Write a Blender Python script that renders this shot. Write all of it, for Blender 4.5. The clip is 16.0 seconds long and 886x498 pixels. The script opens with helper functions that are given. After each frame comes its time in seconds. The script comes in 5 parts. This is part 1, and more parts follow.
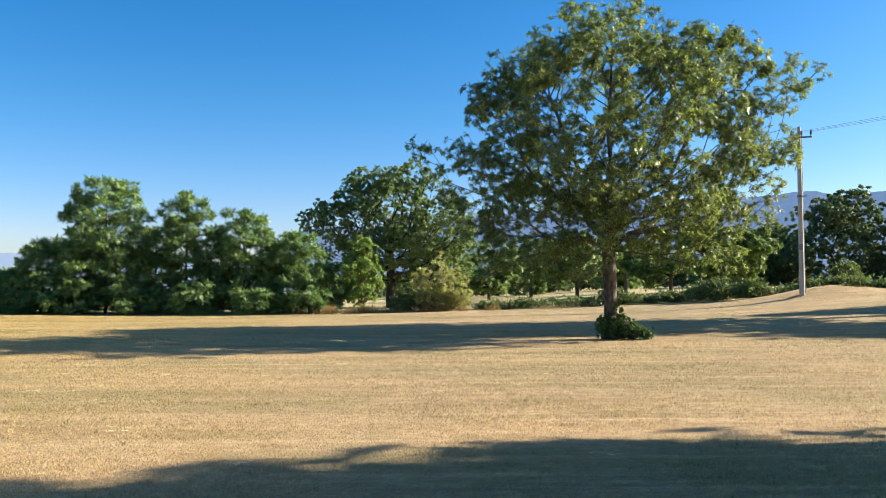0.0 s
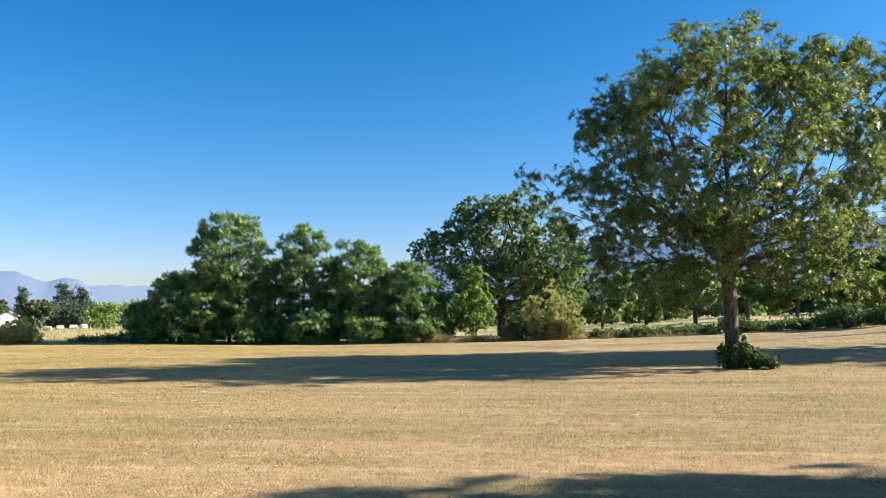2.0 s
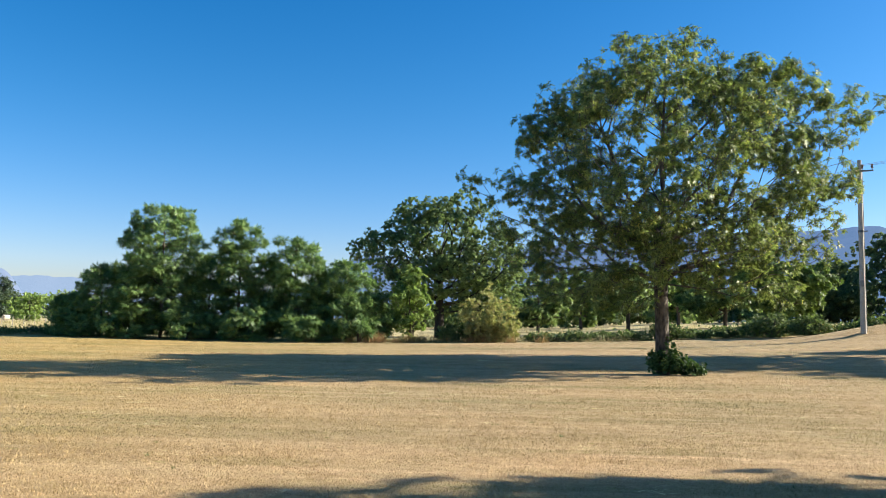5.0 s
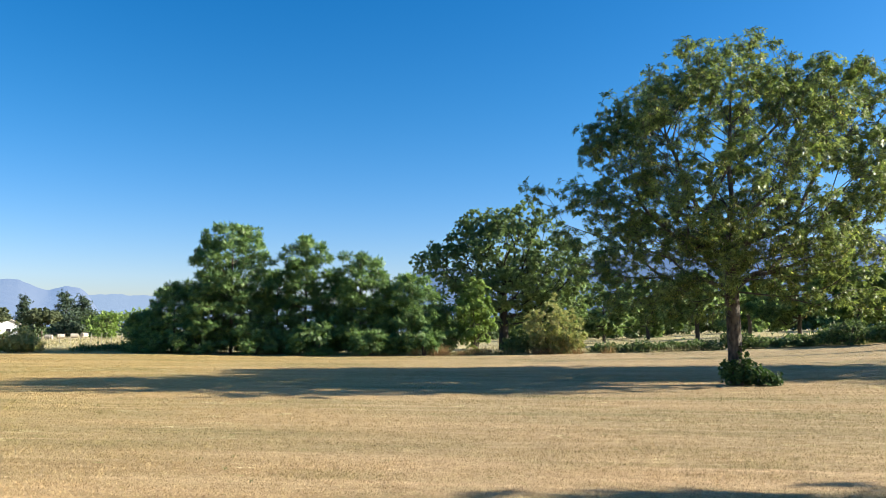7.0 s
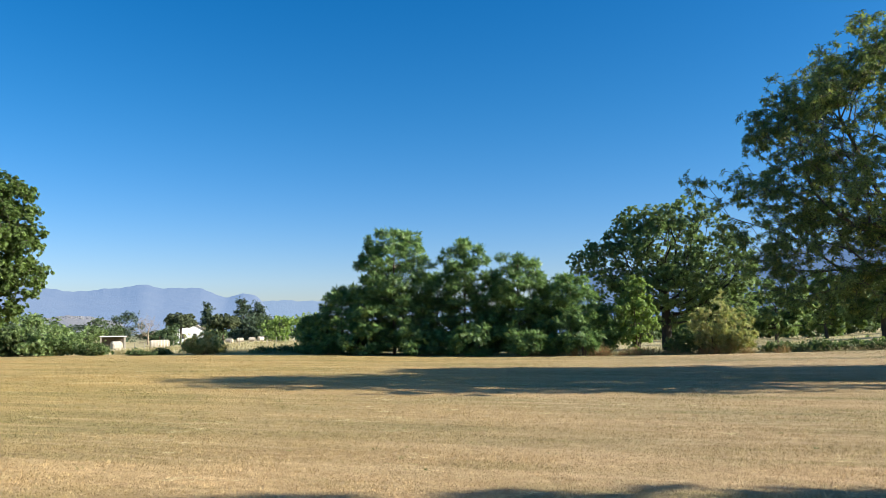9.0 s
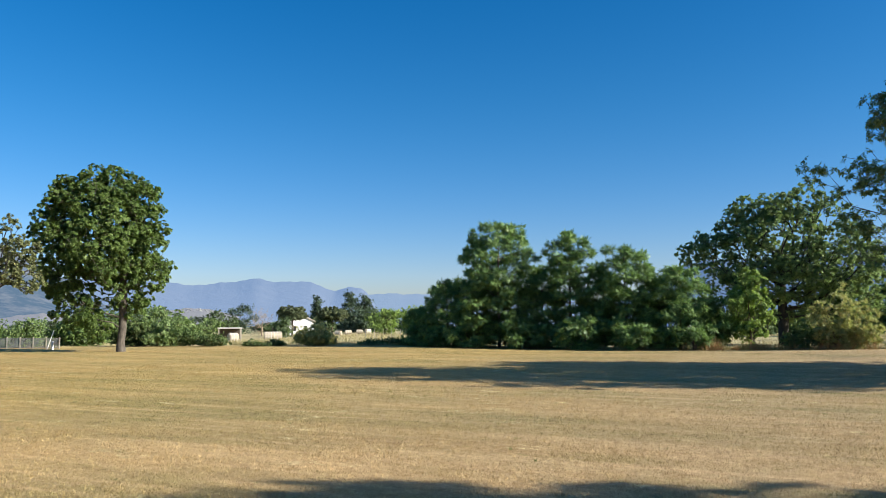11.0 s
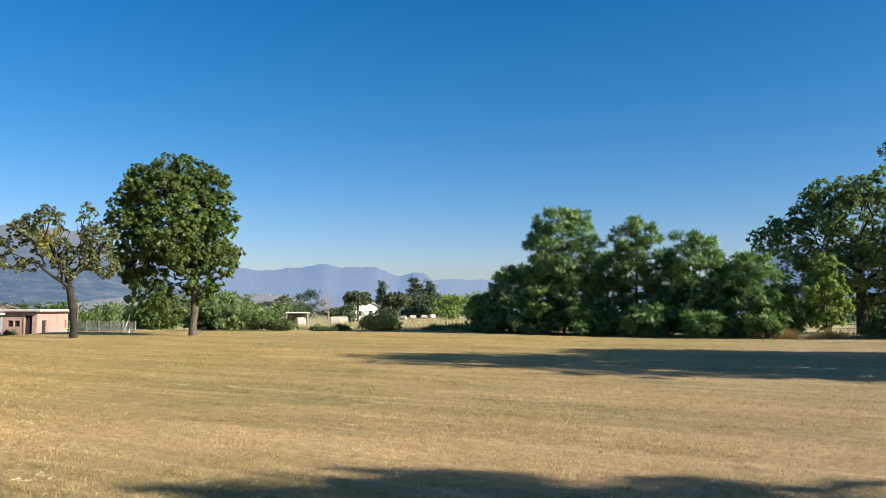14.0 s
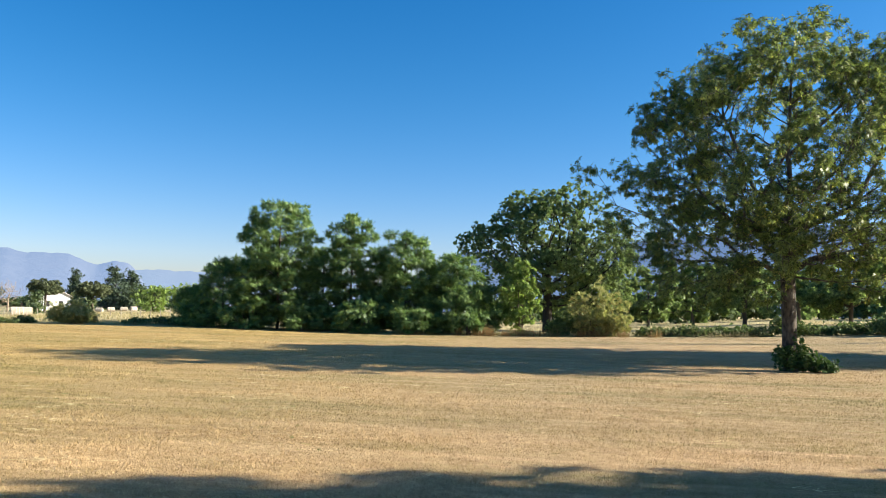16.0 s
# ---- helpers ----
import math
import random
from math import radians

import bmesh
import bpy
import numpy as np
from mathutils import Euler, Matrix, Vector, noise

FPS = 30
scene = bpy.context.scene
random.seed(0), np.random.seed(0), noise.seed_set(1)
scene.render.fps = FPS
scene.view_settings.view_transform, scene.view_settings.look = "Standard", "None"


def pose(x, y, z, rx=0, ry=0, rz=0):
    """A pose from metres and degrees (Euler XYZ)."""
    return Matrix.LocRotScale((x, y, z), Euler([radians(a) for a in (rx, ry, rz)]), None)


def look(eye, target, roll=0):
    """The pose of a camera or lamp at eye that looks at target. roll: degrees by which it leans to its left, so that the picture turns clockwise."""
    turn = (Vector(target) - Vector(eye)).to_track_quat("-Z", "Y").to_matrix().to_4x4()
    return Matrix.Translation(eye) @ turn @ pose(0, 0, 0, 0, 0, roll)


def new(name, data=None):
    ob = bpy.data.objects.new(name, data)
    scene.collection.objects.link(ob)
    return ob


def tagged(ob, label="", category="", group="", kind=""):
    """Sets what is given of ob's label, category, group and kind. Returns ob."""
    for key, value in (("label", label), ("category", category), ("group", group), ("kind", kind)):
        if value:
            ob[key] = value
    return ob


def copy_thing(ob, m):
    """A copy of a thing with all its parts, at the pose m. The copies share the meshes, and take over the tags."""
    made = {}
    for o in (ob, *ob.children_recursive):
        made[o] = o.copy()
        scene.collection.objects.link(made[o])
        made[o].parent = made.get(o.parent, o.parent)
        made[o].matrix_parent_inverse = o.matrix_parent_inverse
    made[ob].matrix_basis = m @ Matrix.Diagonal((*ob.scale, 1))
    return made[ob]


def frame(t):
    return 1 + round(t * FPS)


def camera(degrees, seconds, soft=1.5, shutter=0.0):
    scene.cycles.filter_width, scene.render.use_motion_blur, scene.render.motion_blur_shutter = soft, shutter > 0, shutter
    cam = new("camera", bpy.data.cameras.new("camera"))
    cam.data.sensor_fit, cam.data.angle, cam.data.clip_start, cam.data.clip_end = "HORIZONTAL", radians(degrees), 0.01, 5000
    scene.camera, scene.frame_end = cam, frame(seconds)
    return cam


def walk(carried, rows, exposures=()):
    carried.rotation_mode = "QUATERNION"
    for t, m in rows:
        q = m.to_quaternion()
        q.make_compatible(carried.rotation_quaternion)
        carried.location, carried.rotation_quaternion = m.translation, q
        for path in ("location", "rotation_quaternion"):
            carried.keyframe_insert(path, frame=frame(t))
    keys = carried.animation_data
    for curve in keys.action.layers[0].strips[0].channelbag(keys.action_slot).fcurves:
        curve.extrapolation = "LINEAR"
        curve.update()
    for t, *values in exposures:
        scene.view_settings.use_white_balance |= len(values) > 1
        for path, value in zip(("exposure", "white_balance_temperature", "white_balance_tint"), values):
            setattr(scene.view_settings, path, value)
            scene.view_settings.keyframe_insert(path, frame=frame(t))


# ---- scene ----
# the camera is held in front of the body and turns: seconds, yaw to the left, pitch up, roll, drift in x, y, z
cam = camera(58.2, 16.0, soft=0.45)
EYE = (0.0, 0.0, 1.6)


def aim(yaw, pitch, roll, dx, dy, dz):
    return Matrix.Translation((EYE[0] + dx, EYE[1] + dy, EYE[2] + dz)) @ pose(0, 0, 0, 90 + pitch, 0, yaw) @ pose(0, 0, 0, 0, 0, roll)


TURNS = [
    (0.00, -0.07, 2.70, -0.03, 0.00, 0.00, 0.00),
    (0.50, 0.25, 2.91, 0.12, 0.01, 0.02, 0.00),
    (1.00, 4.28, 3.37, 0.39, -0.00, 0.02, 0.02),
    (1.50, 7.71, 4.26, -0.22, -0.01, 0.00, -0.00),
    (2.00, 7.86, 4.78, -0.42, -0.01, -0.01, -0.00),
    (2.50, 7.77, 4.80, 0.12, -0.01, -0.01, -0.01),
    (3.00, 6.08, 4.82, 0.12, -0.01, 0.01, 0.00),
    (3.50, 4.26, 4.82, 0.37, -0.01, 0.02, 0.01),
    (4.00, 3.54, 4.82, 1.14, 0.01, 0.00, 0.00),
    (6.50, 4.04, 5.20, 0.28, -0.01, -0.01, 0.01),
    (7.00, 7.98, 5.68, 0.20, -0.06, -0.03, 0.01),
    (7.50, 15.05, 5.83, -0.51, -0.05, -0.09, -0.02),
    (8.00, 18.01, 5.91, -1.04, -0.07, -0.15, -0.04),
    (8.50, 18.82, 5.87, -0.66, -0.08, -0.22, -0.06),
    (10.80, 24.00, 5.48, -0.31, -0.13, -0.30, -0.07),
    (11.00, 26.62, 5.37, -0.12, -0.09, -0.40, -0.07),
    (11.50, 34.50, 5.46, -0.54, -0.03, -0.52, -0.06),
    (12.00, 36.48, 5.48, -0.50, 0.01, -0.49, -0.06),
    (12.50, 36.48, 5.29, -0.52, -0.03, -0.46, -0.07),
    (13.00, 36.00, 5.09, -0.48, -0.11, -0.39, -0.06),
    (13.50, 34.67, 4.65, -0.31, -0.13, -0.32, -0.06),
    (14.00, 31.25, 4.33, 0.18, -0.12, -0.30, -0.04),
    (14.50, 28.45, 3.98, 0.83, -0.14, -0.26, -0.04),
    (15.00, 22.42, 3.99, 0.32, -0.25, -0.13, -0.04),
    (15.50, 13.51, 4.22, 0.65, -0.38, -0.09, -0.03),
    (16.00, 10.89, 4.29, 1.40, -0.35, -0.08, -0.06),
]
# the clip's camera darkens its picture as it turns to the brighter side
EXPOSURE = [(0.0, 1.55, 7100, 7), (1.2, 1.52, 7100, 7), (2.2, 1.46, 6900, 6), (4.0, 1.42, 6850, 6), (7.0, 1.42, 6800, 5), (8.5, 1.28, 6650, 4), (11.0, 1.09, 6600, 4), (12.5, 1.02, 6950, 5), (14.5, 1.10, 6850, 6), (16.0, 1.42, 7000, 7)]
walk(cam, [(t, aim(*turned)) for t, *turned in TURNS], EXPOSURE)

# ---- light ----
SUN_EL, SUN_AZ = 26.0, 80.0  # degrees; azimuth clockwise from +y
world = bpy.data.worlds.new("world")
scene.world = world
world.use_nodes = True
wn, wl = world.node_tree.nodes, world.node_tree.links
sky = wn.new("ShaderNodeTexSky")
sky.sky_type = "NISHITA"
sky.sun_disc = False
sky.sun_elevation, sky.sun_rotation = radians(SUN_EL), radians(SUN_AZ)
sky.altitude, sky.air_density, sky.dust_density, sky.ozone_density = 300, 1.0, 0.85, 3.0
wn["Background"].inputs["Strength"].default_value = 0.058
deep = wn.new("ShaderNodeHueSaturation")  # deep blue of a clear dry morning
deep.inputs["Saturation"].default_value = 1.42
wl.new(sky.outputs["Color"], deep.inputs["Color"])
way = wn.new("ShaderNodeTexCoord")
split = wn.new("ShaderNodeSeparateXYZ")
wl.new(way.outputs["Generated"], split.inputs[0])
low = wn.new("ShaderNodeMapRange")  # bluish-white haze low over the horizon, all the way round
low.interpolation_type = "SMOOTHSTEP"
low.inputs[1].default_value, low.inputs[2].default_value = 0.30, -0.02
wl.new(split.outputs["Z"], low.inputs[0])
haze = wn.new("ShaderNodeMix")
haze.data_type = "RGBA"
haze.inputs[6].default_value, haze.inputs[7].default_value = (0.92, 1.07, 1.22, 1), (1.10, 1.0, 1.32, 1)
wl.new(low.outputs[0], haze.inputs[0])
tinted = wn.new("ShaderNodeMix")
tinted.data_type, tinted.blend_type = "RGBA", "MULTIPLY"
tinted.inputs[0].default_value = 1.0
wl.new(deep.outputs["Color"], tinted.inputs[6])
wl.new(haze.outputs[2], tinted.inputs[7])
zenith_fade = wn.new("ShaderNodeMapRange")  # warm brightening added towards the unseen zenith, to lift and warm the shade
zenith_fade.interpolation_type = "SMOOTHSTEP"
zenith_fade.inputs[1].default_value, zenith_fade.inputs[2].default_value = 0.42, 0.95
wl.new(split.outputs["Z"], zenith_fade.inputs[0])
zenith_fill = wn.new("ShaderNodeMix")
zenith_fill.data_type, zenith_fill.blend_type = "RGBA", "MULTIPLY"
zenith_fill.inputs[7].default_value = (3.4, 1.42, 1.1, 1)
wl.new(zenith_fade.outputs[0], zenith_fill.inputs[0])
wl.new(tinted.outputs[2], zenith_fill.inputs[6])
wl.new(zenith_fill.outputs[2], wn["Background"].inputs["Color"])

to_sun = Vector((math.sin(radians(SUN_AZ)) * math.cos(radians(SUN_EL)), math.cos(radians(SUN_AZ)) * math.cos(radians(SUN_EL)), math.sin(radians(SUN_EL))))
sun = new("sun", bpy.data.lights.new("sun", "SUN"))
sun.data.energy, sun.data.angle, sun.data.color = 4.8, radians(0.6), (1.0, 0.94, 0.86)
sun.matrix_world = look(to_sun * 100, (0, 0, 0))


# ---- materials ----
def material(name):
    m = bpy.data.materials.new(name)
    m.use_nodes = True
    nt = m.node_tree
    return m, nt.nodes, nt.links, nt.nodes["Principled BSDF"]


def mix(nodes, links, fac, a, b, mode="MIX"):
    n = nodes.new("ShaderNodeMix")
    n.data_type, n.blend_type = "RGBA", mode
    for sock, v in ((n.inputs[0], fac), (n.inputs[6], a), (n.inputs[7], b)):
        if isinstance(v, (int, float)):
            sock.default_value = v
        elif isinstance(v, tuple):
            sock.default_value = (*v, 1)
        else:
            links.new(v, sock)
    return n.outputs[2]


def ramp(nodes, links, v, lo, hi):
    n = nodes.new("ShaderNodeMapRange")
    n.inputs[1].default_value, n.inputs[2].default_value = lo, hi
    links.new(v, n.inputs[0])
    return n.outputs[0]


def texture(nodes, links, scale, stretch=(1, 1, 1), detail=4.0, rough=0.6, turn=0.0):
    co = nodes.new("ShaderNodeTexCoord")
    mp = nodes.new("ShaderNodeMapping")
    mp.inputs["Scale"].default_value = stretch
    mp.inputs["Rotation"].default_value = (0, 0, radians(turn))
    links.new(co.outputs["Object"], mp.inputs["Vector"])
    n = nodes.new("ShaderNodeTexNoise")
    n.inputs["Scale"].default_value, n.inputs["Detail"].default_value, n.inputs["Roughness"].default_value = scale, detail, rough
    links.new(mp.outputs["Vector"], n.inputs["Vector"])
    return n.outputs["Fac"]


def bump(nodes, links, height, strength, distance, shader):
    b = nodes.new("ShaderNodeBump")
    b.inputs["Strength"].default_value, b.inputs["Distance"].default_value = strength, distance
    links.new(height, b.inputs["Height"])
    links.new(b.outputs["Normal"], shader.inputs["Normal"])


def surface(name, a, b, scale=3.0, fine=40.0, rough=0.85, relief=0.3, depth=0.01, stretch=(1, 1, 1), stain=None, metal=0.0):
    """A plain surface: two colours mixed by a coarse and a fine noise, with relief."""
    m, n, l, p = material(name)
    big, small = texture(n, l, scale, stretch), texture(n, l, fine, stretch, 6)
    col = mix(n, l, ramp(n, l, big, 0.35, 0.65), a, b)
    col = mix(n, l, ramp(n, l, small, 0.3, 0.8), col, tuple(c * 0.7 for c in a))
    if stain:
        col = mix(n, l, ramp(n, l, texture(n, l, scale * 0.6, (1, 1, 0.35), 5), 0.55, 0.75), col, stain)
    l.new(col, p.inputs["Base Color"])
    p.inputs["Roughness"].default_value, p.inputs["Metallic"].default_value = rough, metal
    bump(n, l, small, relief, depth, p)
    return m


def foliage(name, a, b, dry=None, dry_share=0.0, through_light=0.35, rough=0.5, clump=0.55):
    """Leaves: colours vary leaf by leaf and clump by clump; light comes through the blades."""
    m, n, l, p = material(name)
    geo = n.new("ShaderNodeNewGeometry")
    rnd = geo.outputs["Random Per Island"]
    col = mix(n, l, rnd, tuple(c * 0.68 for c in a), tuple(c * 1.25 for c in b))
    col = mix(n, l, ramp(n, l, texture(n, l, clump * 1.6, detail=4), 0.44, 0.68), col, tuple(c * 0.72 for c in a))
    if dry:
        tex = texture(n, l, 0.9, detail=3)
        add = n.new("ShaderNodeMath")
        add.operation = "ADD"
        l.new(rnd, add.inputs[0])
        l.new(tex, add.inputs[1])
        col = mix(n, l, ramp(n, l, add.outputs[0], 1.5 - dry_share, 1.62 - dry_share), col, dry)
    l.new(col, p.inputs["Base Color"])
    p.inputs["Roughness"].default_value = rough
    p.inputs["Specular IOR Level"].default_value = 0.22
    t = n.new("ShaderNodeBsdfTranslucent")
    l.new(mix(n, l, 0.5, col, mix(n, l, 1.0, col, (1.35, 1.5, 0.75), "MULTIPLY")), t.inputs["Color"])
    mx = n.new("ShaderNodeMixShader")
    mx.inputs[0].default_value = through_light
    l.new(p.outputs[0], mx.inputs[1])
    l.new(t.outputs[0], mx.inputs[2])
    l.new(mx.outputs[0], n["Material Output"].inputs["Surface"])
    return m


def golden_side(nodes, links):
    """From 0 to 1 across the field, to the side that dried later and is still a greenish gold."""
    geo = nodes.new("ShaderNodeNewGeometry")
    sep = nodes.new("ShaderNodeSeparateXYZ")
    links.new(geo.outputs["Position"], sep.inputs[0])
    return ramp(nodes, links, sep.outputs["X"], -1.0, -17.0)


def pale_swath(nodes, links, wobble):
    """From 0 to 1 over one mower's width near the path, where the bleached hay lay last."""
    geo = nodes.new("ShaderNodeNewGeometry")
    across = nodes.new("ShaderNodeVectorMath")
    across.operation = "DOT_PRODUCT"
    across.inputs[1].default_value = (-0.342, 0.940, 0.0)
    links.new(geo.outputs["Position"], across.inputs[0])
    add = nodes.new("ShaderNodeMath")
    add.operation = "MULTIPLY_ADD"
    add.inputs[1].default_value = 1.6
    links.new(wobble, add.inputs[0])
    links.new(across.outputs["Value"], add.inputs[2])
    both = nodes.new("ShaderNodeMath")
    both.operation = "MULTIPLY"
    links.new(ramp(nodes, links, add.outputs[0], 6.6, 8.0), both.inputs[0])
    links.new(ramp(nodes, links, add.outputs[0], 11.0, 9.6), both.inputs[1])
    return both.outputs[0]


def ground_material():
    m, n, l, p = material("mown_hay_field")
    patch = texture(n, l, 0.16, (0.55, 1.5, 1), 4, 0.6, 4)
    band = texture(n, l, 0.6, (0.22, 1.6, 1), 4, 0.6, -3)
    mid = texture(n, l, 2.6, (0.7, 1.5, 1), 5, 0.7)
    fine = texture(n, l, 26, (0.6, 1.3, 1), 6, 0.8)
    grit = texture(n, l, 90, (1, 1, 1), 4, 0.8)
    streak = texture(n, l, 1.5, (0.12, 2.2, 1), 4, 0.65, 2)
    col = mix(n, l, ramp(n, l, band, 0.38, 0.62), (0.386, 0.258, 0.114), (0.617, 0.445, 0.239))
    col = mix(n, l, ramp(n, l, patch, 0.42, 0.60), col, (0.256, 0.228, 0.093))
    col = mix(n, l, ramp(n, l, streak, 0.52, 0.68), col, (0.636, 0.470, 0.273))
    col = mix(n, l, ramp(n, l, mid, 0.52, 0.74), col, (0.414, 0.271, 0.151))
    clot = texture(n, l, 6.5, (0.6, 1.0, 1), 5, 0.75, 8)
    col = mix(n, l, ramp(n, l, clot, 0.40, 0.62), col, mix(n, l, 1.0, col, (0.713, 0.665, 0.605), "MULTIPLY"))
    col = mix(n, l, ramp(n, l, fine, 0.42, 0.66), col, (0.212, 0.142, 0.066))
    col = mix(n, l, ramp(n, l, grit, 0.48, 0.64), col, (0.655, 0.503, 0.317))
    col = mix(n, l, golden_side(n, l), col, mix(n, l, 1.0, col, (1.06, 1.02, 0.74), "MULTIPLY"))
    col = mix(n, l, pale_swath(n, l, mid), col, mix(n, l, 1.0, col, (1.20, 1.17, 1.18), "MULTIPLY"))
    # beyond the mown edge: rough pasture, then darker farmland
    geo = n.new("ShaderNodeNewGeometry")
    sep = n.new("ShaderNodeSeparateXYZ")
    l.new(geo.outputs["Position"], sep.inputs[0])
    edge = n.new("ShaderNodeMath")
    edge.operation = "MULTIPLY_ADD"
    edge.inputs[1].default_value = 2.4
    l.new(mid, edge.inputs[0])
    l.new(sep.outputs["Y"], edge.inputs[2])
    past = mix(n, l, ramp(n, l, mid, 0.35, 0.65), (0.56, 0.45, 0.26), (0.38, 0.32, 0.15))
    col = mix(n, l, ramp(n, l, edge.outputs[0], 46.6, 47.6), col, past)
    far = mix(n, l, ramp(n, l, texture(n, l, 0.012, detail=5), 0.4, 0.6), (0.10, 0.13, 0.06), (0.28, 0.25, 0.14))
    dist = n.new("ShaderNodeVectorMath")
    dist.operation = "LENGTH"
    l.new(geo.outputs["Position"], dist.inputs[0])
    col = mix(n, l, ramp(n, l, dist.outputs["Value"], 180, 320), col, far)
    l.new(col, p.inputs["Base Color"])
    p.inputs["Roughness"].default_value = 0.95
    p.inputs["Specular IOR Level"].default_value = 0.15
    bump(n, l, fine, 0.9, 0.06, p)
    return m


def mountain_material(name, low, high, rock, air):
    """Far slopes as a backdrop: the haze of kilometres of distance is put in as a slight even glow."""
    m, n, l, p = material(name)
    big = texture(n, l, 0.0034, (1, 1, 1.0), 8, 0.62, 30)
    small = texture(n, l, 0.012, (1, 1, 1.2), 8, 0.72)
    geo = n.new("ShaderNodeNewGeometry")
    sep = n.new("ShaderNodeSeparateXYZ")
    l.new(geo.outputs["Position"], sep.inputs[0])
    add = n.new("ShaderNodeMath")
    add.operation = "MULTIPLY_ADD"
    add.inputs[1].default_value = 260.0
    l.new(big, add.inputs[0])
    l.new(sep.outputs["Z"], add.inputs[2])
    col = mix(n, l, ramp(n, l, add.outputs[0], 290, 500), low, high)
    col = mix(n, l, ramp(n, l, small, 0.46, 0.80), col, rock)
    l.new(col, p.inputs["Base Color"])
    p.inputs["Roughness"].default_value = 1.0
    p.inputs["Specular IOR Level"].default_value = 0.0
    # haze colour given off by the slope itself
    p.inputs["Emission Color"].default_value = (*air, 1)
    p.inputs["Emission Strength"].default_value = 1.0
    bump(n, l, small, 0.35, 60.0, p)
    return m


def stubble_material(name="cut_stubble", evenness=0.0):
    """Cut stalks whose colour follows the patches and swaths of the field."""
    m, n, l, p = material(name)
    geo = n.new("ShaderNodeNewGeometry")
    patch = texture(n, l, 0.16, (0.55, 1.5, 1), 4, 0.6, 4)
    band = texture(n, l, 0.6, (0.22, 1.6, 1), 4, 0.6, -3)
    mid = texture(n, l, 2.2, (0.6, 1.4, 1), 4, 0.7)
    even = n.new("ShaderNodeMapRange")
    even.inputs[3].default_value, even.inputs[4].default_value = 0.22 * evenness, 1 - 0.68 * evenness
    l.new(geo.outputs["Random Per Island"], even.inputs[0])
    rnd = even.outputs[0]
    streak = texture(n, l, 1.5, (0.12, 2.2, 1), 4, 0.65, 2)
    col = mix(n, l, rnd, (0.25, 0.172, 0.078), (0.90, 0.71, 0.42))
    col = mix(n, l, ramp(n, l, patch, 0.42, 0.60), col, mix(n, l, rnd, (0.125, 0.119, 0.042), (0.453, 0.418, 0.185)))
    col = mix(n, l, ramp(n, l, band, 0.50, 0.64), col, mix(n, l, rnd, (0.405, 0.285, 0.147), (0.828, 0.646, 0.400)))
    col = mix(n, l, ramp(n, l, streak, 0.54, 0.70), col, mix(n, l, rnd, (0.425, 0.304, 0.156), (0.828, 0.655, 0.410)))
    col = mix(n, l, ramp(n, l, mid, 0.56, 0.74), col, mix(n, l, rnd, (0.212, 0.138, 0.063), (0.501, 0.351, 0.185)))
    clot = texture(n, l, 6.5, (0.6, 1.0, 1), 5, 0.75, 8)
    col = mix(n, l, ramp(n, l, clot, 0.40, 0.62), mix(n, l, 1.0, col, (1.04, 1.0, 0.96), "MULTIPLY"), mix(n, l, 1.0, col, (0.655, 0.598, 0.537), "MULTIPLY"))
    col = mix(n, l, golden_side(n, l), col, mix(n, l, 1.0, col, (1.07, 1.03, 0.74), "MULTIPLY"))
    col = mix(n, l, pale_swath(n, l, mid), col, mix(n, l, 1.0, col, (1.12, 1.10, 1.12), "MULTIPLY"))
    l.new(col, p.inputs["Base Color"])
    p.inputs["Roughness"].default_value = 0.8
    p.inputs["Specular IOR Level"].default_value = 0.2
    t = n.new("ShaderNodeBsdfTranslucent")
    l.new(col, t.inputs["Color"])
    mx = n.new("ShaderNodeMixShader")
    mx.inputs[0].default_value = 0.3
    l.new(p.outputs[0], mx.inputs[1])
    l.new(t.outputs[0], mx.inputs[2])
    l.new(mx.outputs[0], n["Material Output"].inputs["Surface"])
    return m


STUBBLE = stubble_material()
STUBBLE_FAR = stubble_material("worn_stubble_tufts", 0.85)
FIELD = ground_material()
BARK = surface("grey_brown_bark", (0.065, 0.048, 0.034), (0.19, 0.15, 0.11), 9, 40, 0.95, 0.9, 0.03, (1, 1, 0.25))
BARK_BLACK = surface("blackish_bark", (0.022, 0.019, 0.016), (0.05, 0.042, 0.035), 9, 40, 0.95, 0.8, 0.03, (1, 1, 0.25))
BARK_ROUGH = surface("deeply_furrowed_bark", (0.038, 0.031, 0.025), (0.27, 0.225, 0.175), 13, 26, 0.95, 1.0, 0.08, (1, 1, 0.45), (0.04, 0.032, 0.026))
BARK_PALE = surface("pale_grey_bark", (0.055, 0.045, 0.036), (0.18, 0.15, 0.12), 11, 30, 0.95, 0.8, 0.03, (1, 1, 0.25))
BARK_DARK = surface("dark_bark", (0.06, 0.05, 0.04), (0.11, 0.085, 0.065), 6, 30, 0.95, 0.8, 0.03, (1, 1, 0.25))
WALNUT = foliage("walnut_leaves", (0.106, 0.150, 0.046), (0.245, 0.292, 0.095), (0.42, 0.39, 0.11), 0.09, 0.42, 0.42)
LOCUST = foliage("locust_leaves", (0.086, 0.164, 0.054), (0.225, 0.325, 0.108), None, 0, 0.32, 0.4)
OAK = foliage("oak_leaves", (0.135, 0.205, 0.080), (0.275, 0.355, 0.145), (0.27, 0.27, 0.11), 0.04, 0.45, 0.42)
ROUND = foliage("dense_green_leaves", (0.090, 0.150, 0.040), (0.19, 0.26, 0.075), None, 0, 0.36, 0.45)
